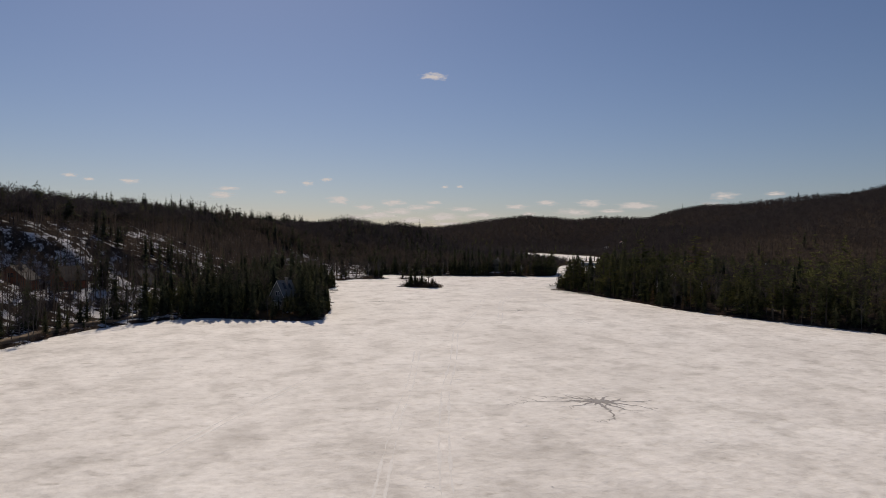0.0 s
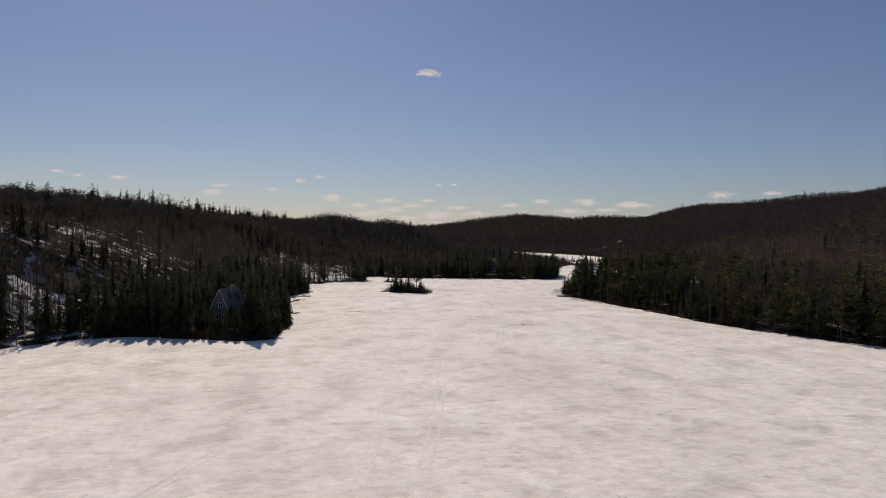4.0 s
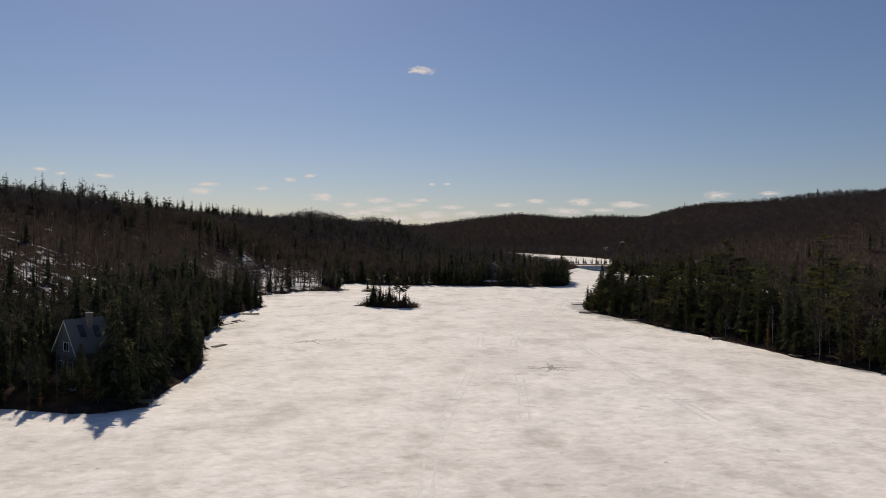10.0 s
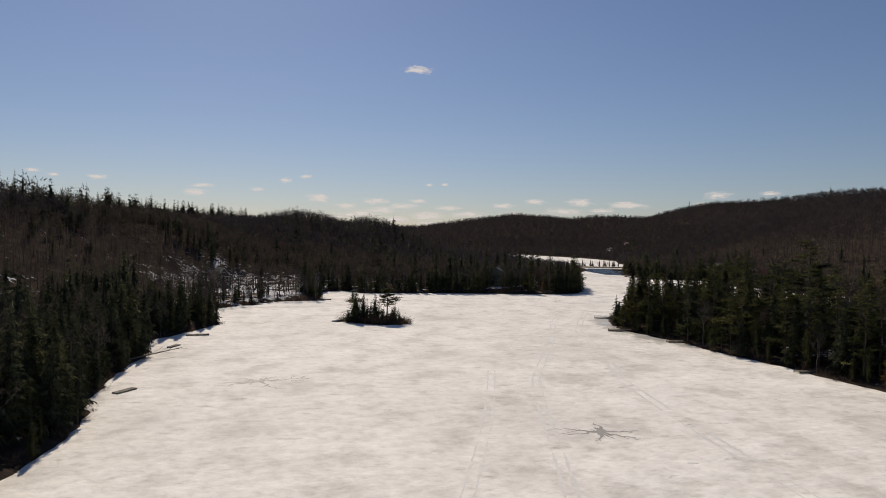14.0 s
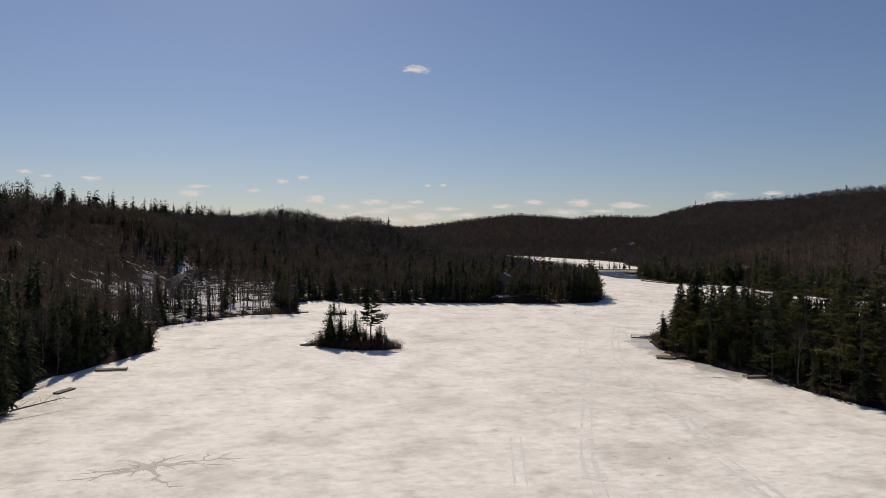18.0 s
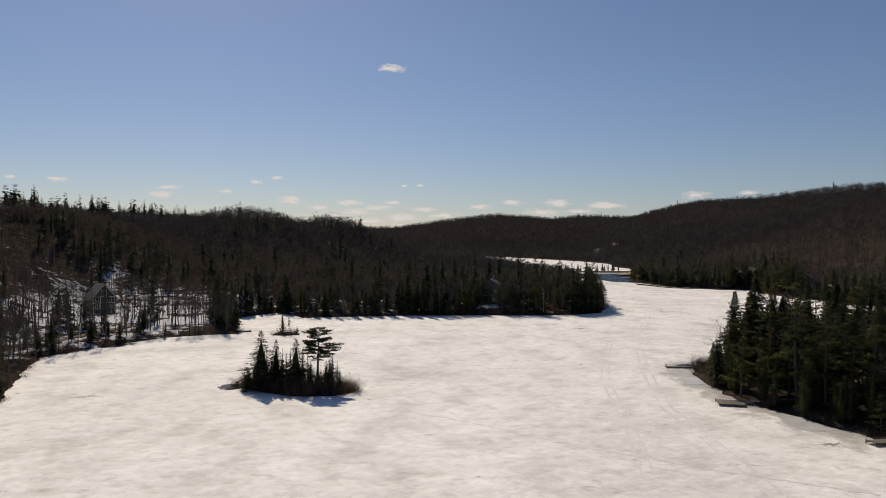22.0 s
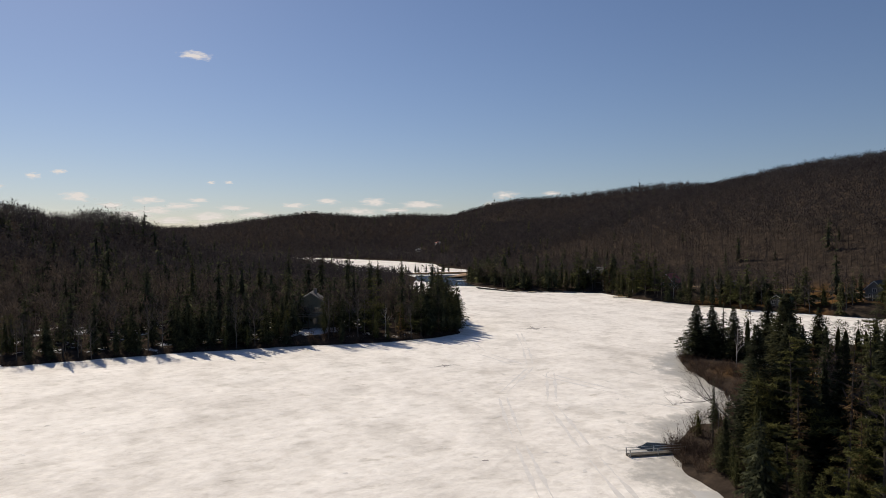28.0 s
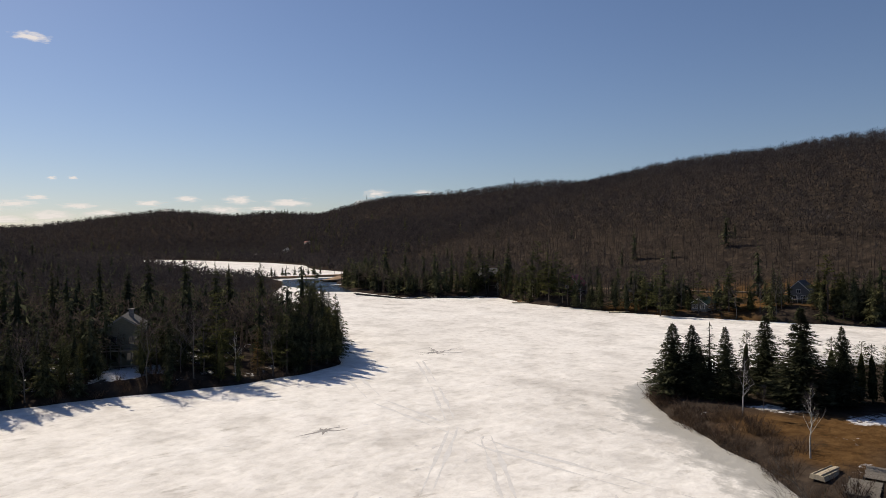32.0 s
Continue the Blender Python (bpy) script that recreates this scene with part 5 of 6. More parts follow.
def jetty(x0, y0, x1, y1, width, label, material=None, z=0.45, rails=False, posts=True):
    """A plank jetty between two points of its centre line."""
    ln = math.hypot(x1 - x0, y1 - y0)
    ob = tagged(new("jetty"), label, "jetty", "jetties round the lake")
    ob.matrix_world = pose(x0, y0, 0, 0, 0, math.degrees(math.atan2(y1 - y0, x1 - x0)))
    count, r = max(4, int(ln / 0.22)), random.Random(int(x0 * 7 + y0))
    pitch = ln / count
    key = (round(pitch, 4), width, (material or BOARD).name)
    if key not in PLANKS:
        bm = bmesh.new()
        box(bm, 0.012, pitch - 0.012, -width / 2, width / 2, -0.04, 0)
        PLANKS[key] = bpy.data.meshes.new("plank")
        bm.to_mesh(PLANKS[key])
        bm.free()
        PLANKS[key].materials.append(material or BOARD)
    for i in range(count):
        plank = new("plank", PLANKS[key])
        plank.parent = ob
        plank.location = (pitch * i, r.uniform(-0.03, 0.03), z + r.uniform(-0.006, 0.006))
    for s in (-1, 1):
        part("beam", boxes((0, ln, s * (width / 2 - 0.1) - 0.05, s * (width / 2 - 0.1) + 0.05, z - 0.26, z - 0.045)), BOARD, ob)
    if posts:
        for i in range(max(2, int(ln / 2.5) + 1)):
            for s in (-1, 1):
                a = 0.1 + (ln - 0.2) * i / max(1, int(ln / 2.5))
                part("post", boxes((a - 0.05, a + 0.05, s * (width / 2 + 0.06) - 0.05, s * (width / 2 + 0.06) + 0.05, -0.4, z + (0.64 if rails else 0.12))), STEEL if rails else BOARD, ob)
    if rails:
        for s in (-1, 1):
            for h in (0.34, 0.62):
                part("rail", boxes((0, ln, s * (width / 2 + 0.06) - 0.025, s * (width / 2 + 0.06) + 0.025, z + h - 0.04, z + h)), STEEL, ob)
    return ob


OLD = "weathered grey plank jetty frozen into the ice"
jetty(55.2, 362.4, 59.2, 361.4, 3.2, "low square plank platform frozen into the ice", z=0.4)
jetty(59.3, 362.0, 66.5, 363.6, 1.7, OLD)
jetty(58.6, 394, 66.0, 393.2, 0.9, "narrow jetty with steel handrails reaching over the ice", rails=True, z=0.3)
jetty(65.0, 339.6, 75.0, 341.2, 1.5, OLD)
jetty(77.6, 299.6, 84.8, 301.2, 1.6, OLD)
jetty(85.6, 272.6, 91.0, 273.4, 2.4, OLD)
jetty(-60.5, 341.4, -55.0, 342.8, 1.6, OLD, z=0.35)
jetty(-57.3, 321.5, -56.6, 325.5, 1.2, "short raft of planks lying on the ice", z=0.25, posts=False)
jetty(-48.0, 274.5, -46.5, 278.5, 1.3, "short raft of planks lying on the ice", z=0.22, posts=False)
jetty(-45.0, 220.3, -40.0, 221.6, 1.6, OLD, z=0.4)
jetty(-42.8, 449.6, -39.4, 450.8, 1.5, OLD, z=0.35)
jetty(34.6, 496.6, 34.2, 499.5, 1.8, OLD, z=0.5)
jetty(91.4, 406.4, 96.0, 408.6, 2.8, "weathered plank landing at the edge of the lawn", z=float(np.max(height(np.linspace(91, 96, 8), np.linspace(405.5, 409.5, 8)))) + 0.12)
jetty(96.6, 408.0, 100.6, 410.0, 2.0, "broken grey plank landing beside the lawn", z=float(np.max(height(np.linspace(96, 101, 8), np.linspace(407, 411, 8)))) + 0.2)
jetty(190, 594, 183, 597, 2.0, "pale jetty on the far shore", PALEBOARD)
jetty(196.5, 546, 190, 549, 1.6, "pale jetty on the far shore", PALEBOARD)
jetty(166, 640, 160, 637, 2.2, "pale jetty on the far shore", PALEBOARD)
jetty(158, 742, 168, 748, 3.0, "white floating jetty in open water", SNOW)

# wooden steps from the house down to its jetty
stairs = tagged(new("stairs"), "steep wooden steps down the bank to the jetty", "stairs")
stairs.matrix_world = pose(34.4, 499.3, 0.45, 0, 0, 0)
for i in range(9):
    part("tread", boxes((-0.5, 0.5, 0.28 * i, 0.28 * i + 0.27, 0.18 * i, 0.18 * i + 0.05)), BOARD, stairs)
for s in (-1, 1):
    part("stringer", prism([(s * 0.55 - 0.03, -0.1), (s * 0.55 + 0.03, -0.1), (s * 0.55 + 0.03, 0.15), (s * 0.55 - 0.03, 0.15)], 0, 0.01), BOARD, stairs)
    part("handrail", boxes((s * 0.58 - 0.03, s * 0.58 + 0.03, 0, 2.5, 1.5, 1.56)), BOARD, stairs)

# a row of spruces on the bank between the two lakes
for k in range(26):
    plant("spruce" if k % 4 else "bare", 128 + 2.6 * k + rng.uniform(-1, 1), 856 + rng.uniform(-5, 5) + 0.1 * k, rng.uniform(0.22, 0.62), 0.8, group="trees on the causeway")

# an upturned flat boat on the landing
boat = tagged(new("rowing_boat"), "pale flat-bottomed boat lying upside down on the bank", "boat")
boat.matrix_world = pose(92.4, 411.4, float(height(94.0, 411.8)) + 0.02, 0, 0, 8)
boat.scale = (1.1, 1.1, 1.1)
bm = bmesh.new()
rings = []
for i in range(9):
    q = i / 8
    w = 0.72 * (1 - max(0, (q - 0.55) / 0.45) ** 2 * 0.75)
    rings.append([bm.verts.new((4.0 * q, a * w, b)) for a, b in ((-1, 0.0), (-0.82, 0.42), (0, 0.48), (0.82, 0.42), (1, 0.0))])
for r0, r1 in zip(rings, rings[1:]):
    for i in range(4):
        bm.faces.new((r0[i], r1[i], r1[i + 1], r0[i + 1]))
bm.faces.new(rings[0])
bm.faces.new(rings[-1][::-1])
bmesh.ops.recalc_face_normals(bm, faces=bm.faces)
part("hull", bm, PALEBOARD, boat)
for s in (-0.35, 0.35):
    part("keel_strip", boxes((0.1, 3.7, s - 0.04, s + 0.04, 0.45, 0.53)), BOARD, boat)

# a fallen tree that leans out over the ice
fallen = tagged(new("fallen_tree"), "bare fallen tree leaning out over the ice", "tree")
s, r = Shape(), random.Random(5)
a, b = Vector((-58.5, 301, 0.7)), Vector((-51.0, 312.5, 1.6))
s.limb(a, b, 0.2, 0.04, 6)
for i in range(14):
    c = a.lerp(b, r.uniform(0.35, 1))
    s.limb(c, c + Vector((r.uniform(-0.3, 1.4), r.uniform(-0.4, 1.6), r.uniform(-0.6, 1.2))) * 1.4, 0.04, 0.008, 3)
new("trunk", s.mesh("trunk", GREYBARK)).parent = fallen

# a bare tree that leans from the bank over the ice, and a thin spruce beside it
leaning = tagged(new("bare_tree"), "leafless grey tree leaning from the bank over the ice", "tree")
s, r = Shape(), random.Random(12)


def fork(a, way, ln, thick, depth):
    """A crooked limb that splits into thinner ones."""
    for k in range(3):
        b = a + way * (ln / 3)
        s.limb(a, b, thick * (1 - 0.2 * k), thick * (0.8 - 0.2 * k), 5 if depth > 2 else 3)
        if depth and k:
            for _ in range(2):
                side = Vector((r.gauss(0, 0.5), r.gauss(0, 0.5), r.gauss(0.15, 0.4)))
                fork(b, (way + side).normalized(), ln * r.uniform(0.5, 0.75), thick * 0.5, depth - 1)
        a, way = b, (way + Vector((r.gauss(0, 0.12), r.gauss(0, 0.12), r.gauss(0.03, 0.10)))).normalized()


fork(Vector((78.0, 398.6, float(height(78.0, 398.6)) - 0.3)), Vector((-0.52, 0.22, 0.80)).normalized(), 4.6, 0.12, 4)
new("trunk", s.mesh("trunk", GREYBARK)).parent = leaning
stand("thin", 76.5, 400.6, 6.8, "thin half-dead spruce at the tip of the point", 0.7)

# ---- marks on the ice ----


def ribbon(points, widths, z):
    """A flat strip along points."""
    V, F = [], []
    for i, (p, w) in enumerate(zip(points, widths)):
        d = (Vector(points[min(i + 1, len(points) - 1)]) - Vector(points[max(i - 1, 0)])).normalized()
        V += [(p[0] - d.y * w, p[1] + d.x * w, z), (p[0] + d.y * w, p[1] - d.x * w, z)]
        if i:
            k = 2 * i
            F.append((k - 2, k - 1, k + 1, k))
    return V, F


def melt_star(x, y, arms, seed, core=0.9, material=None):
    """A spider-shaped melt hole: dark crooked channels that run out from a middle."""
    r = random.Random(seed)
    V, F = [], []

    def arm(px, py, ang, ln, w, depth):
        n = max(4, int(ln / 0.8))
        pts, ws, a = [(px, py)], [w], ang
        for i in range(n):
            a = ang + r.gauss(0, 0.35)
            pts.append((pts[-1][0] + math.cos(a) * ln / n, pts[-1][1] + math.sin(a) * ln / n))
            ws.append(w * (1 - (i + 1) / n) * r.uniform(0.75, 1.2) + 0.02)
            if depth and r.random() < 0.33:
                arm(*pts[-1], ang + r.choice((-1, 1)) * r.uniform(0.5, 1.0), ln * r.uniform(0.12, 0.3), ws[-1] * 0.7, depth - 1)
        k = len(V)
        v, f = ribbon(pts, ws, 0.012 + 0.00002 * k)
        V.extend(v)
        F.extend(tuple(j + k for j in g) for g in f)

    for ang, ln in arms:
        arm(x, y, radians(ang), ln, 0.34, 2)
    for _ in range(9):
        arm(x, y, r.uniform(0, 6.283), core * r.uniform(1.2, 2.6), core * 0.42, 0)
    tagged(new("melt_star", quick_mesh("melt_star", V, F, material or SLUSH)), "dark branching melt channels in the lake ice", "ice crack", "melt stars on the ice", "structure")


melt_star(26, 111, [(188, 15), (160, 12), (170, 7), (10, 10), (335, 9), (262, 13), (290, 8), (60, 4.5), (120, 4), (215, 7)], 1, 1.2)
melt_star(27.2, 255.5, [(165, 7), (195, 6), (20, 6), (325, 7), (250, 5), (285, 4), (80, 5)], 2)
melt_star(-27.5, 286, [(20, 12), (5, 9), (215, 9), (200, 7), (300, 9), (150, 4), (70, 5)], 3, 1.0)
melt_star(-47.5, 369.5, [(10, 3), (190, 3), (80, 2)], 4, 0.6)
melt_star(100, 507, [(20, 8), (160, 6), (200, 5), (340, 6), (270, 4), (75, 9)], 5, 0.9)
melt_star(56.5, 458, [(185, 4), (20, 3), (350, 4), (240, 2)], 6, 0.7)
melt_star(60, 340, [(170, 2), (20, 2)], 8, 0.5)


def tracks(points, gap, width, label, z=0.01, wobble=0.06, seed=0):
    """Snowmobile ruts: strips of packed snow side by side."""
    r = random.Random(seed)
    V, F = [], []
    for off in (-gap / 2, gap / 2):
        pts = []
        for (ax, ay), (bx, by) in zip(points, points[1:]):
            n = max(2, int(math.hypot(bx - ax, by - ay) / 1.3))
            for i in range(n):
                q = i / n
                pts.append((ax + (bx - ax) * q + off + 0.7 * math.sin(0.05 * (ay + (by - ay) * q) + seed) + r.uniform(-wobble, wobble), ay + (by - ay) * q))
        k = len(V)
        v, f = ribbon(pts, [width * max(0.02, 0.45 + 0.4 * math.sin(0.31 * i + 3 * seed) + 0.25 * math.sin(0.93 * i)) * r.uniform(0.6, 1.0) for i in range(len(pts))], 0.006 + 0.0015 * seed + (0.0005 if k else 0))
        V += v
        F += [tuple(j + k for j in g) for g in f]
    tagged(new("snow_track", quick_mesh("snow_track", V, F, RUT)), label, "track", kind="structure")


RUT = plain("rutted_snow", (0.66, 0.645, 0.62), (0.80, 0.785, 0.765), 0.9, 0.65)
tracks([(2, 60), (0, 120), (4, 200), (16, 300)], 1.3, 0.34, "faint snowmobile ruts in old snow", seed=1)
tracks([(-4, 40), (-7, 100), (-6, 160)], 1.2, 0.30, "faint snowmobile ruts in old snow", seed=2)
tracks([(16, 215), (24, 290), (42, 380), (58, 430), (72, 450), (92, 500)], 1.4, 0.40, "faint snowmobile ruts in old snow", seed=3)
tracks([(44, 215), (40, 290), (46, 360), (62, 420), (74, 446)], 1.6, 0.42, "faint snowmobile ruts in old snow", seed=4)
tracks([(80, 412), (72, 440), (70, 470), (74, 490)], 2.4, 0.50, "churned snowmobile ruts off the point", seed=5)
tracks([(-33, 80), (-24, 130)], 1.2, 0.30, "faint snowmobile ruts in old snow", seed=6)

# a long refrozen crack, and wind-scoured scuffs
r = random.Random(31)
V, F = [], []
for line in ([(-4, 372), (2, 361), (14, 352), (26, 341), (40, 331), (55, 322)], [(-2, 366), (6, 371), (16, 377)]):
    pts = []
    for (ax, ay), (bx, by) in zip(line, line[1:]):
        n = int(math.hypot(bx - ax, by - ay) / 0.9)
        pts += [(ax + (bx - ax) * i / n + r.uniform(-0.25, 0.25), ay + (by - ay) * i / n + r.uniform(-0.25, 0.25)) for i in range(n)]
    k = len(V)
    v, f = ribbon(pts, [r.uniform(0.05, 0.26) for _ in pts], 0.016)
    V += v
    F += [tuple(j + k for j in g) for g in f]
tagged(new("ice_crack", quick_mesh("ice_crack", V, F, RUT)), "long refrozen grey crack across the lake ice", "ice crack", kind="structure")
V, F = [], []
for i in range(330):
    y = 60 + 400 * r.random() ** 1.1
    x = r.uniform(-75, 90) if i % 3 else 28 + (y - 220) * 0.16 + r.gauss(0, 9)
    if shore(x, y) > -3:
        continue
    a, ln = r.gauss(0.15, 0.35), r.uniform(0.3, 1.5)
    pts = [(x + ln * (j / 4 - 0.5) * math.cos(a), y + ln * (j / 4 - 0.5) * math.sin(a) + 0.25 * math.sin(j * 1.3 + i)) for j in range(5)]
    k = len(V)
    v, f = ribbon(pts, [0.02, r.uniform(0.08, 0.22), r.uniform(0.1, 0.26), r.uniform(0.05, 0.2), 0.02], 0.019)
    V += v
    F += [tuple(j + k for j in g) for g in f]
tagged(new("snow_scuffs", quick_mesh("snow_scuffs", V, F, RUT)), "small grey scuffs scoured into the old snow", "snow marks", kind="stuff")

for k, (x, y) in enumerate([(-58, 405), (-44, 417), (-35, 437), (-60, 372), (-20, 395), (42, 398)]):
    V, F = ribbon([(x - 0.5, y), (x - 0.2, y + 0.05), (x + 0.2, y), (x + 0.5, y + 0.1)], [0.02, 0.22, 0.2, 0.02], 0.012)
    tagged(new("fishing_hole", quick_mesh("fishing_hole", V, F, SLUSH)), "small dark hole melted in the ice", "ice hole", "holes in the ice", "structure")


def pool(name, label, outline, material, z=0.014, seed=0):
    """A flat sheet with a wandering edge."""
    r = random.Random(seed)
    pts = []
    for (ax, ay), (bx, by) in zip(outline, outline[1:] + outline[:1]):
        n = max(2, int(math.hypot(bx - ax, by - ay) / 1.2))
        for i in range(n):
            pts.append((ax + (bx - ax) * i / n + r.uniform(-0.25, 0.25), ay + (by - ay) * i / n + r.uniform(-0.25, 0.25), z))
    bm = bmesh.new()
    bm.faces.new([bm.verts.new(p) for p in pts])
    bmesh.ops.triangulate(bm, faces=bm.faces)
    me = bpy.data.meshes.new(name)
    bm.to_mesh(me)
    bm.free()
    me.materials.append(material)
    tagged(new(name, me), label, "water", kind="structure")


pool("water", "dark open water in the narrows", [(139, 703), (153, 690), (162, 735), (180, 790), (188, 827), (152, 820), (136, 768)], WATER, seed=1)
pool("water", "dark strip of open water off the far shore", [(150, 688), (158, 646), (177, 637), (195, 629), (192, 624), (176, 632), (155, 641), (146, 672)], WATER, seed=2)
pool("water", "blue meltwater beside the islet", [(-28.2, 376.6), (-27.4, 374.8), (-25.6, 374), (-23.6, 375.5), (-24.4, 379), (-26.4, 379.4), (-27.8, 378.4)], WATER, seed=3)
pool("water", "dark meltwater beside the railed jetty", [(61.5, 396.8), (64.5, 398.2), (67, 396.2), (64.8, 394.2), (62.5, 394.6)], WATER, seed=6)
pool("water", "dark meltwater along the left shore", [(-69, 421), (-65, 422), (-62, 428), (-66, 430), (-70, 427)], WATER, seed=5)

for k, line in enumerate([[(60.7, 354.2), (65.0, 353.6), (66.0, 348.9), (65.2, 346.4), (61.3, 345.7), (59.6, 349.1)], [(58.5, 382.2), (62.0, 380.8), (61.4, 377.5), (56.0, 377.1)], [(61.8, 371.4), (62.4, 366.8), (59.8, 365.6), (58.6, 369.2)],
                          [(68.5, 341.0), (70.5, 334.0), (68.0, 331.0), (65.6, 337.5)]]):
    pool("ice_floe", "grey sheet of melting shore ice", line, GREYICE, 0.022 + 0.004 * k, 20 + k)


def road(points, width, label, material, lift=0.12):
    pts = []
    for (ax, ay), (bx, by) in zip(points, points[1:]):
        n = max(2, int(math.hypot(bx - ax, by - ay) / 3))
        pts += [(ax + (bx - ax) * i / n, ay + (by - ay) * i / n) for i in range(n)]
    V, F = ribbon(pts, [width / 2] * len(pts), 0)
    V = [(x, y, float(max(height(pts[i // 2][0], pts[i // 2][1]), 0.8)) + lift) for i, (x, y, _) in enumerate(V)]
    k = len(V)
    V += [(x, y, z - 0.9) for x, y, z in V]
    F += [(i, i + 2, i + 2 + k, i + k) for i in range(0, k - 2, 2)] + [(i + 1, i + 1 + k, i + 3 + k, i + 3) for i in range(0, k - 2, 2)]
    tagged(new("road", quick_mesh("road", V, F, material)), label, "road", kind="structure")


BANK = plain("tan_bank", (0.19, 0.115, 0.062), (0.31, 0.20, 0.115), 0.4, 0.95)
road([(-108, 130), (-105, 160), (-104, 186), (-98, 206), (-90, 222), (-82, 234)], 3.2, "tan gravel lane along the left shore", EARTH, 0.3)
road([(-82, 398), (-82, 414), (-77, 434), (-71, 456), (-68, 470)], 2.8, "tan gravel lane below the chalet", EARTH, 0.1)
road([(292, 480), (272, 540), (250, 568), (240, 600), (236, 650)], 5.0, "tan gravel road at the foot of the hill", EARTH, 0.4)
road([(230, 470), (200, 412), (170, 380)], 4.0, "tan gravel road behind the right shore", EARTH, 0.4)
road([(118, 842), (160, 838), (205, 842), (240, 862)], 8.0, "brown earth causeway between the two lakes", BANK, 0.5)
road([(170, 781), (180, 793), (190, 808), (198, 828)], 11.0, "tan earth bank beside the narrows", BANK, 0.3)
road([(258, 1300), (285, 1345), (318, 1385), (330, 1430)], 7.0, "snowy lane up the far bank", SNOW, 1.0)

# poles with wires
for px, py in [(196, 842), (216, 848), (208, 430), (262, 470)]:
    ob = tagged(new("utility_pole"), "wooden utility pole beside the road", "pole")
    ob.location = (px, py, float(height(px, py)))
    s = Shape()
    s.limb((0, 0, -0.5), (0, 0, 9.5), 0.16, 0.11, 8)
    new("pole", s.mesh("pole", BARK)).parent = ob
    part("crossarm", boxes((-1.1, 1.1, -0.06, 0.06, 8.7, 8.85)), BOARD, ob)
    for i in (-0.9, 0.0, 0.9):
        part("insulator", boxes((i - 0.05, i + 0.05, -0.05, 0.05, 8.85, 9.05)), TRIM, ob)
pa, pb = Vector((208, 430, float(height(208, 430)) + 9)), Vector((262, 470, float(height(262, 470)) + 9))
for off in (0.0, -1.6):
    s = Shape()
    for i in range(12):
        f = lambda q: pa.lerp(pb, q) + Vector((0, 0, off - 1.0 * 4 * q * (1 - q)))
        s.limb(f(i / 12), f((i + 1) / 12), 0.03, 0.03, 3)
    tagged(new("power_line", s.mesh("power_line", STEEL)), "thin sagging power line", "cable")

# ---- clouds ----
CLOUD, n, l, p = mat("cloud", 1.0, 0, 0)
p.inputs["Base Color"].default_value = (0.95, 0.93, 0.92, 1)
tc = n.new("ShaderNodeTexCoord")
grad = n.new("ShaderNodeVectorMath")
grad.operation = "LENGTH"
l.new(tc.outputs["Object"], grad.inputs[0])
oi = n.new("ShaderNodeObjectInfo")
nz = n.new("ShaderNodeTexNoise")
nz.noise_dimensions = "4D"
nz.inputs["Scale"].default_value, nz.inputs["Detail"].default_value = 2.2, 6
l.new(tc.outputs["Object"], nz.inputs["Vector"])
wv = n.new("ShaderNodeMath")
wv.operation, wv.inputs[1].default_value = "MULTIPLY", 37.0
l.new(oi.outputs["Random"], wv.inputs[0])
l.new(wv.outputs[0], nz.inputs["W"])
sub = n.new("ShaderNodeMath")
sub.operation = "MULTIPLY_ADD"
l.new(nz.outputs["Fac"], sub.inputs[0])
sub.inputs[1].default_value = 1.9
inv = n.new("ShaderNodeMath")
inv.operation, inv.inputs[0].default_value = "SUBTRACT", 0.0
l.new(grad.outputs["Value"], inv.inputs[1])
l.new(inv.outputs[0], sub.inputs[2])
alpha = ramp(n, l, sub.outputs[0], (0.12, (0, 0, 0)), (0.75, (0.92, 0.92, 0.92)))
em = n.new("ShaderNodeEmission")
em.inputs[0].default_value, em.inputs[1].default_value = (1.0, 0.94, 0.91, 1), 0.74
tr, ms = n.new("ShaderNodeBsdfTransparent"), n.new("ShaderNodeMixShader")
l.new(alpha, ms.inputs[0])
l.new(tr.outputs[0], ms.inputs[1])
l.new(em.outputs[0], ms.inputs[2])
l.new(ms.outputs[0], n["Material Output"].inputs[0])
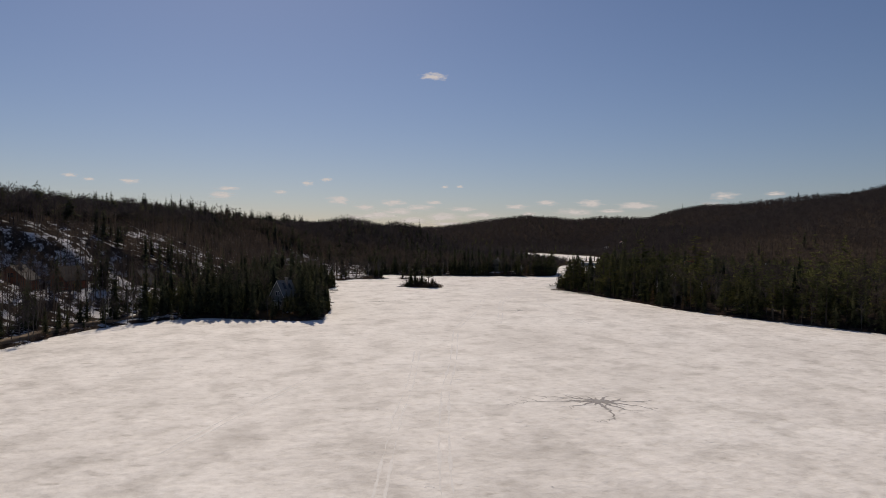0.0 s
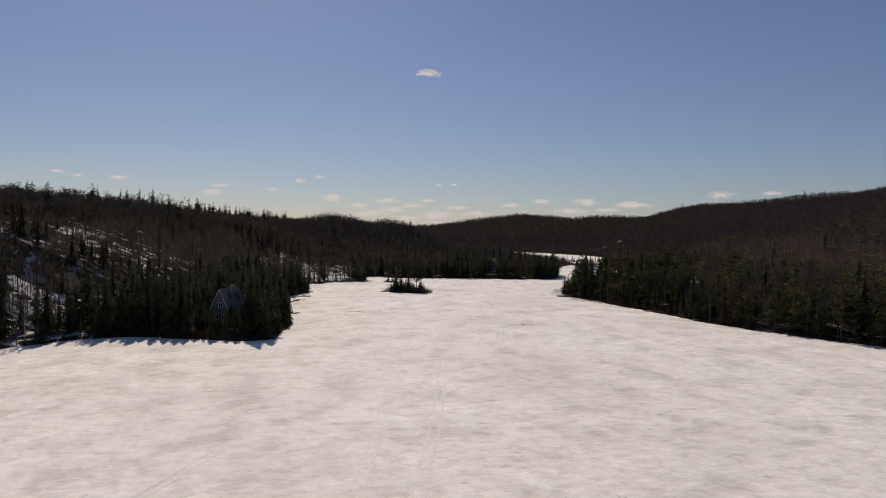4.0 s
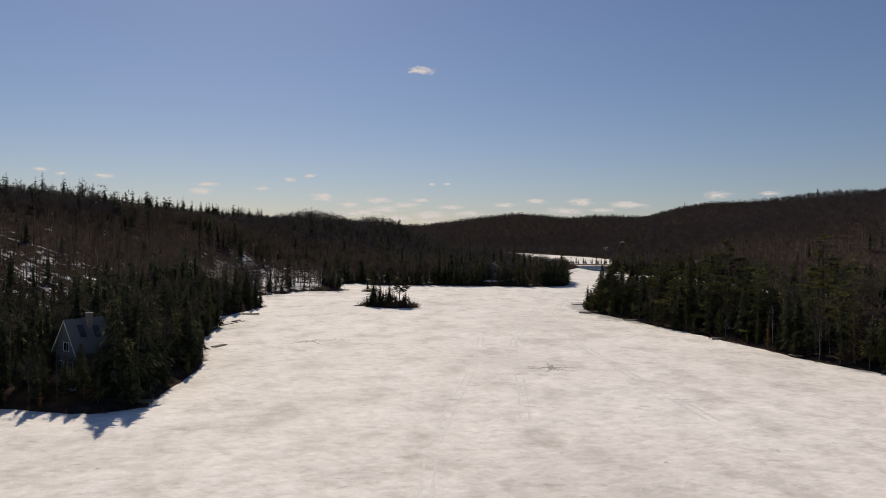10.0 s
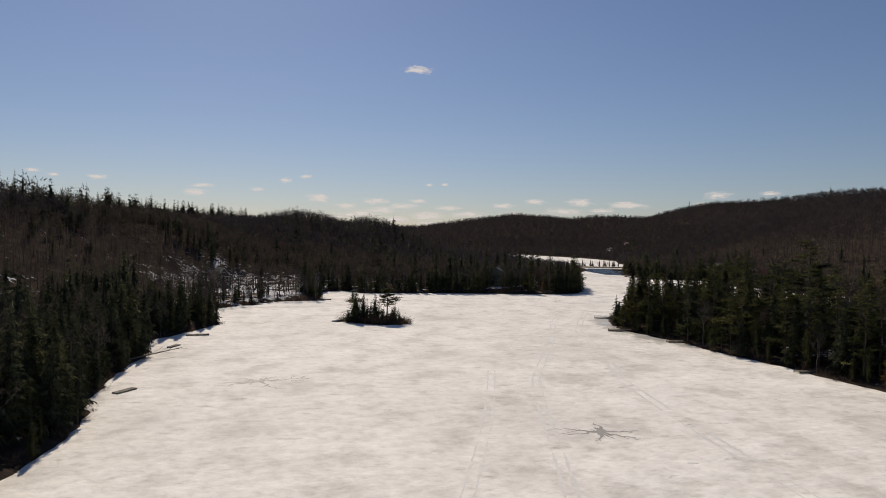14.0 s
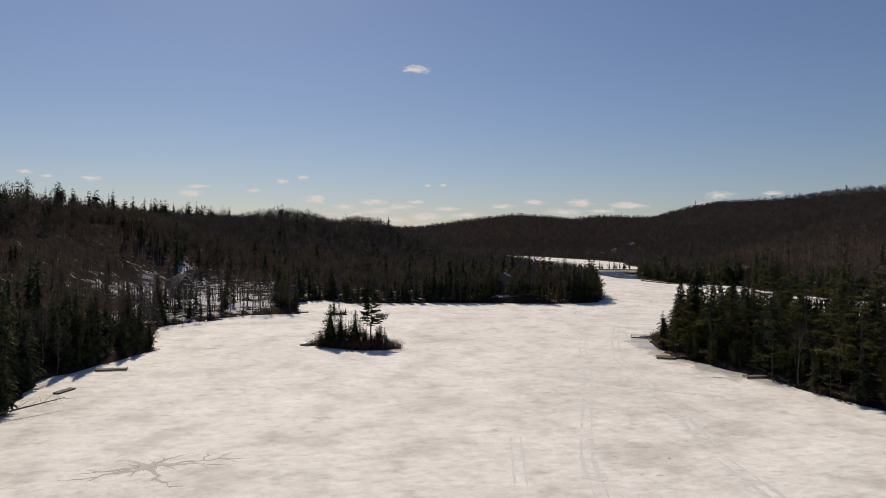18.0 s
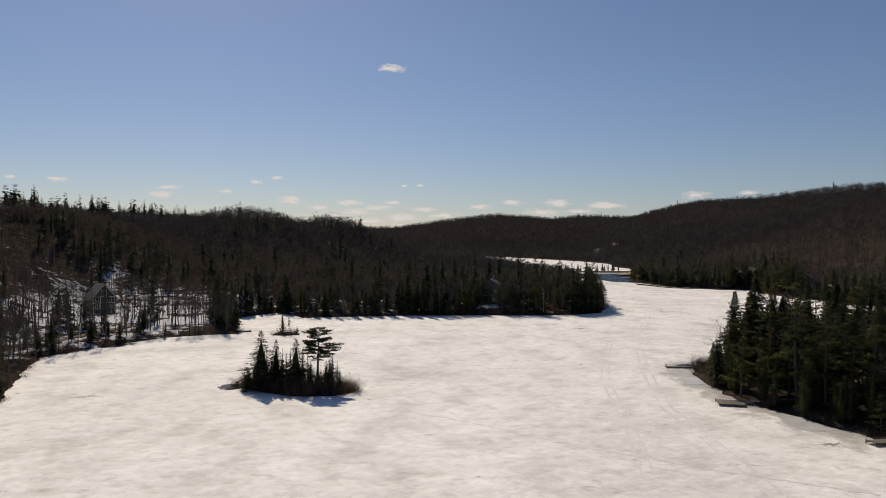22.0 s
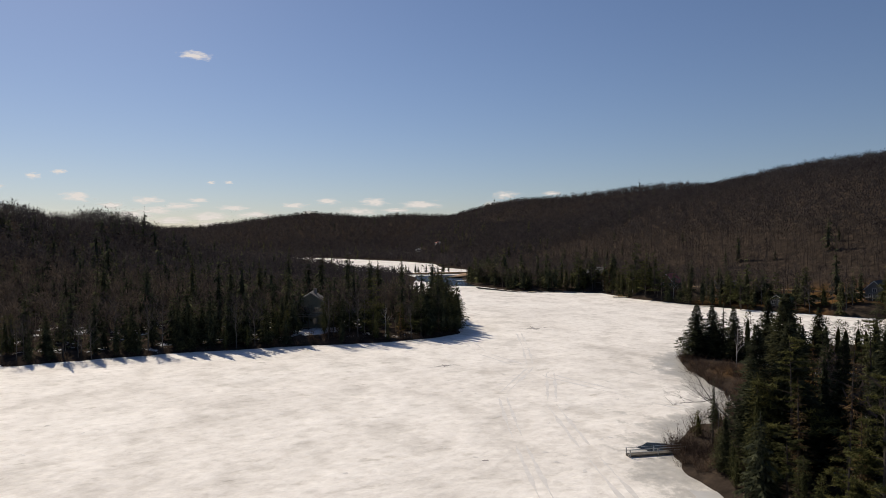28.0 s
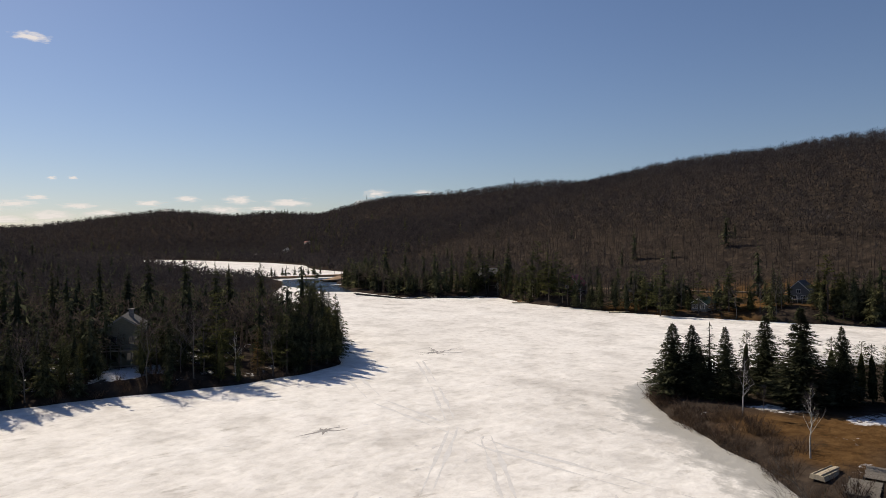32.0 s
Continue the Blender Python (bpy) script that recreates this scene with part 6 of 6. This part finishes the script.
# bearing and height in degrees, width and depth in degrees
for az, el, w, h in [(-1.75, 13.75, 2.5, 0.62), (-26.2, 4.3, 1.6, 0.4), (-19.3, 3.45, 2.1, 0.6), (-18.9, 4.0, 1.9, 0.3), (-14.6, 3.8, 1.2, 0.3), (-12.4, 4.6, 1.1, 0.4), (-10.8, 4.95, 0.9, 0.35), (-9.7, 3.25, 2.2, 0.6),
                     (-5.1, 3.1, 2.2, 0.5), (-0.8, 1.9, 3.2, 0.7), (5.5, 2.85, 2.2, 0.45), (8.1, 3.2, 1.8, 0.4), (11.7, 3.15, 2.4, 0.6), (15.5, 2.95, 3.0, 0.6), (22.4, 3.7, 2.2, 0.55), (21.4, 2.9, 2.2, 0.5), (25.9, 3.8, 1.5, 0.35),
                     (-30.3, 4.55, 1.0, 0.3), (-29.0, 4.3, 0.9, 0.25), (-6.4, 2.0, 3.0, 0.6), (-2.7, 2.7, 2.4, 0.5), (2.5, 2.1, 2.6, 0.5), (10.4, 2.4, 3.0, 0.6), (-7.5, 2.65, 1.8, 0.5), (0.6, 4.55, 0.7, 0.25), (-0.7, 4.5, 0.7, 0.25),
                     (-3.4, 1.6, 3.4, 0.5), (6.5, 2.2, 1.6, 0.35), (-4.6, 2.35, 2.8, 0.5), (-1.6, 3.15, 1.6, 0.35), (0.9, 2.6, 2.4, 0.4), (-8.2, 1.75, 2.4, 0.4), (3.8, 1.6, 2.6, 0.4), (13.4, 2.5, 2.2, 0.35), (-0.2, 1.35, 4.0, 0.4)]:
    far = 4300.0
    me = quick_mesh("cloud", [(-1.2, 0, -1.2), (1.2, 0, -1.2), (1.2, 0, 1.2), (-1.2, 0, 1.2)], [(0, 1, 2, 3)], CLOUD)
    ob = tagged(new("cloud", me), "small white fair-weather cloud low in the sky", "cloud", "clouds", "structure")
    e, a = radians(el), radians(az)
    ob.location = (15 + far * math.sin(a) * math.cos(e), 150 + far * math.cos(a) * math.cos(e), 26 + far * math.sin(e))
    ob.rotation_euler = (0, 0, -a)
    ob.scale = (far * radians(w) * 0.62, 1, far * radians(h) * 0.7)
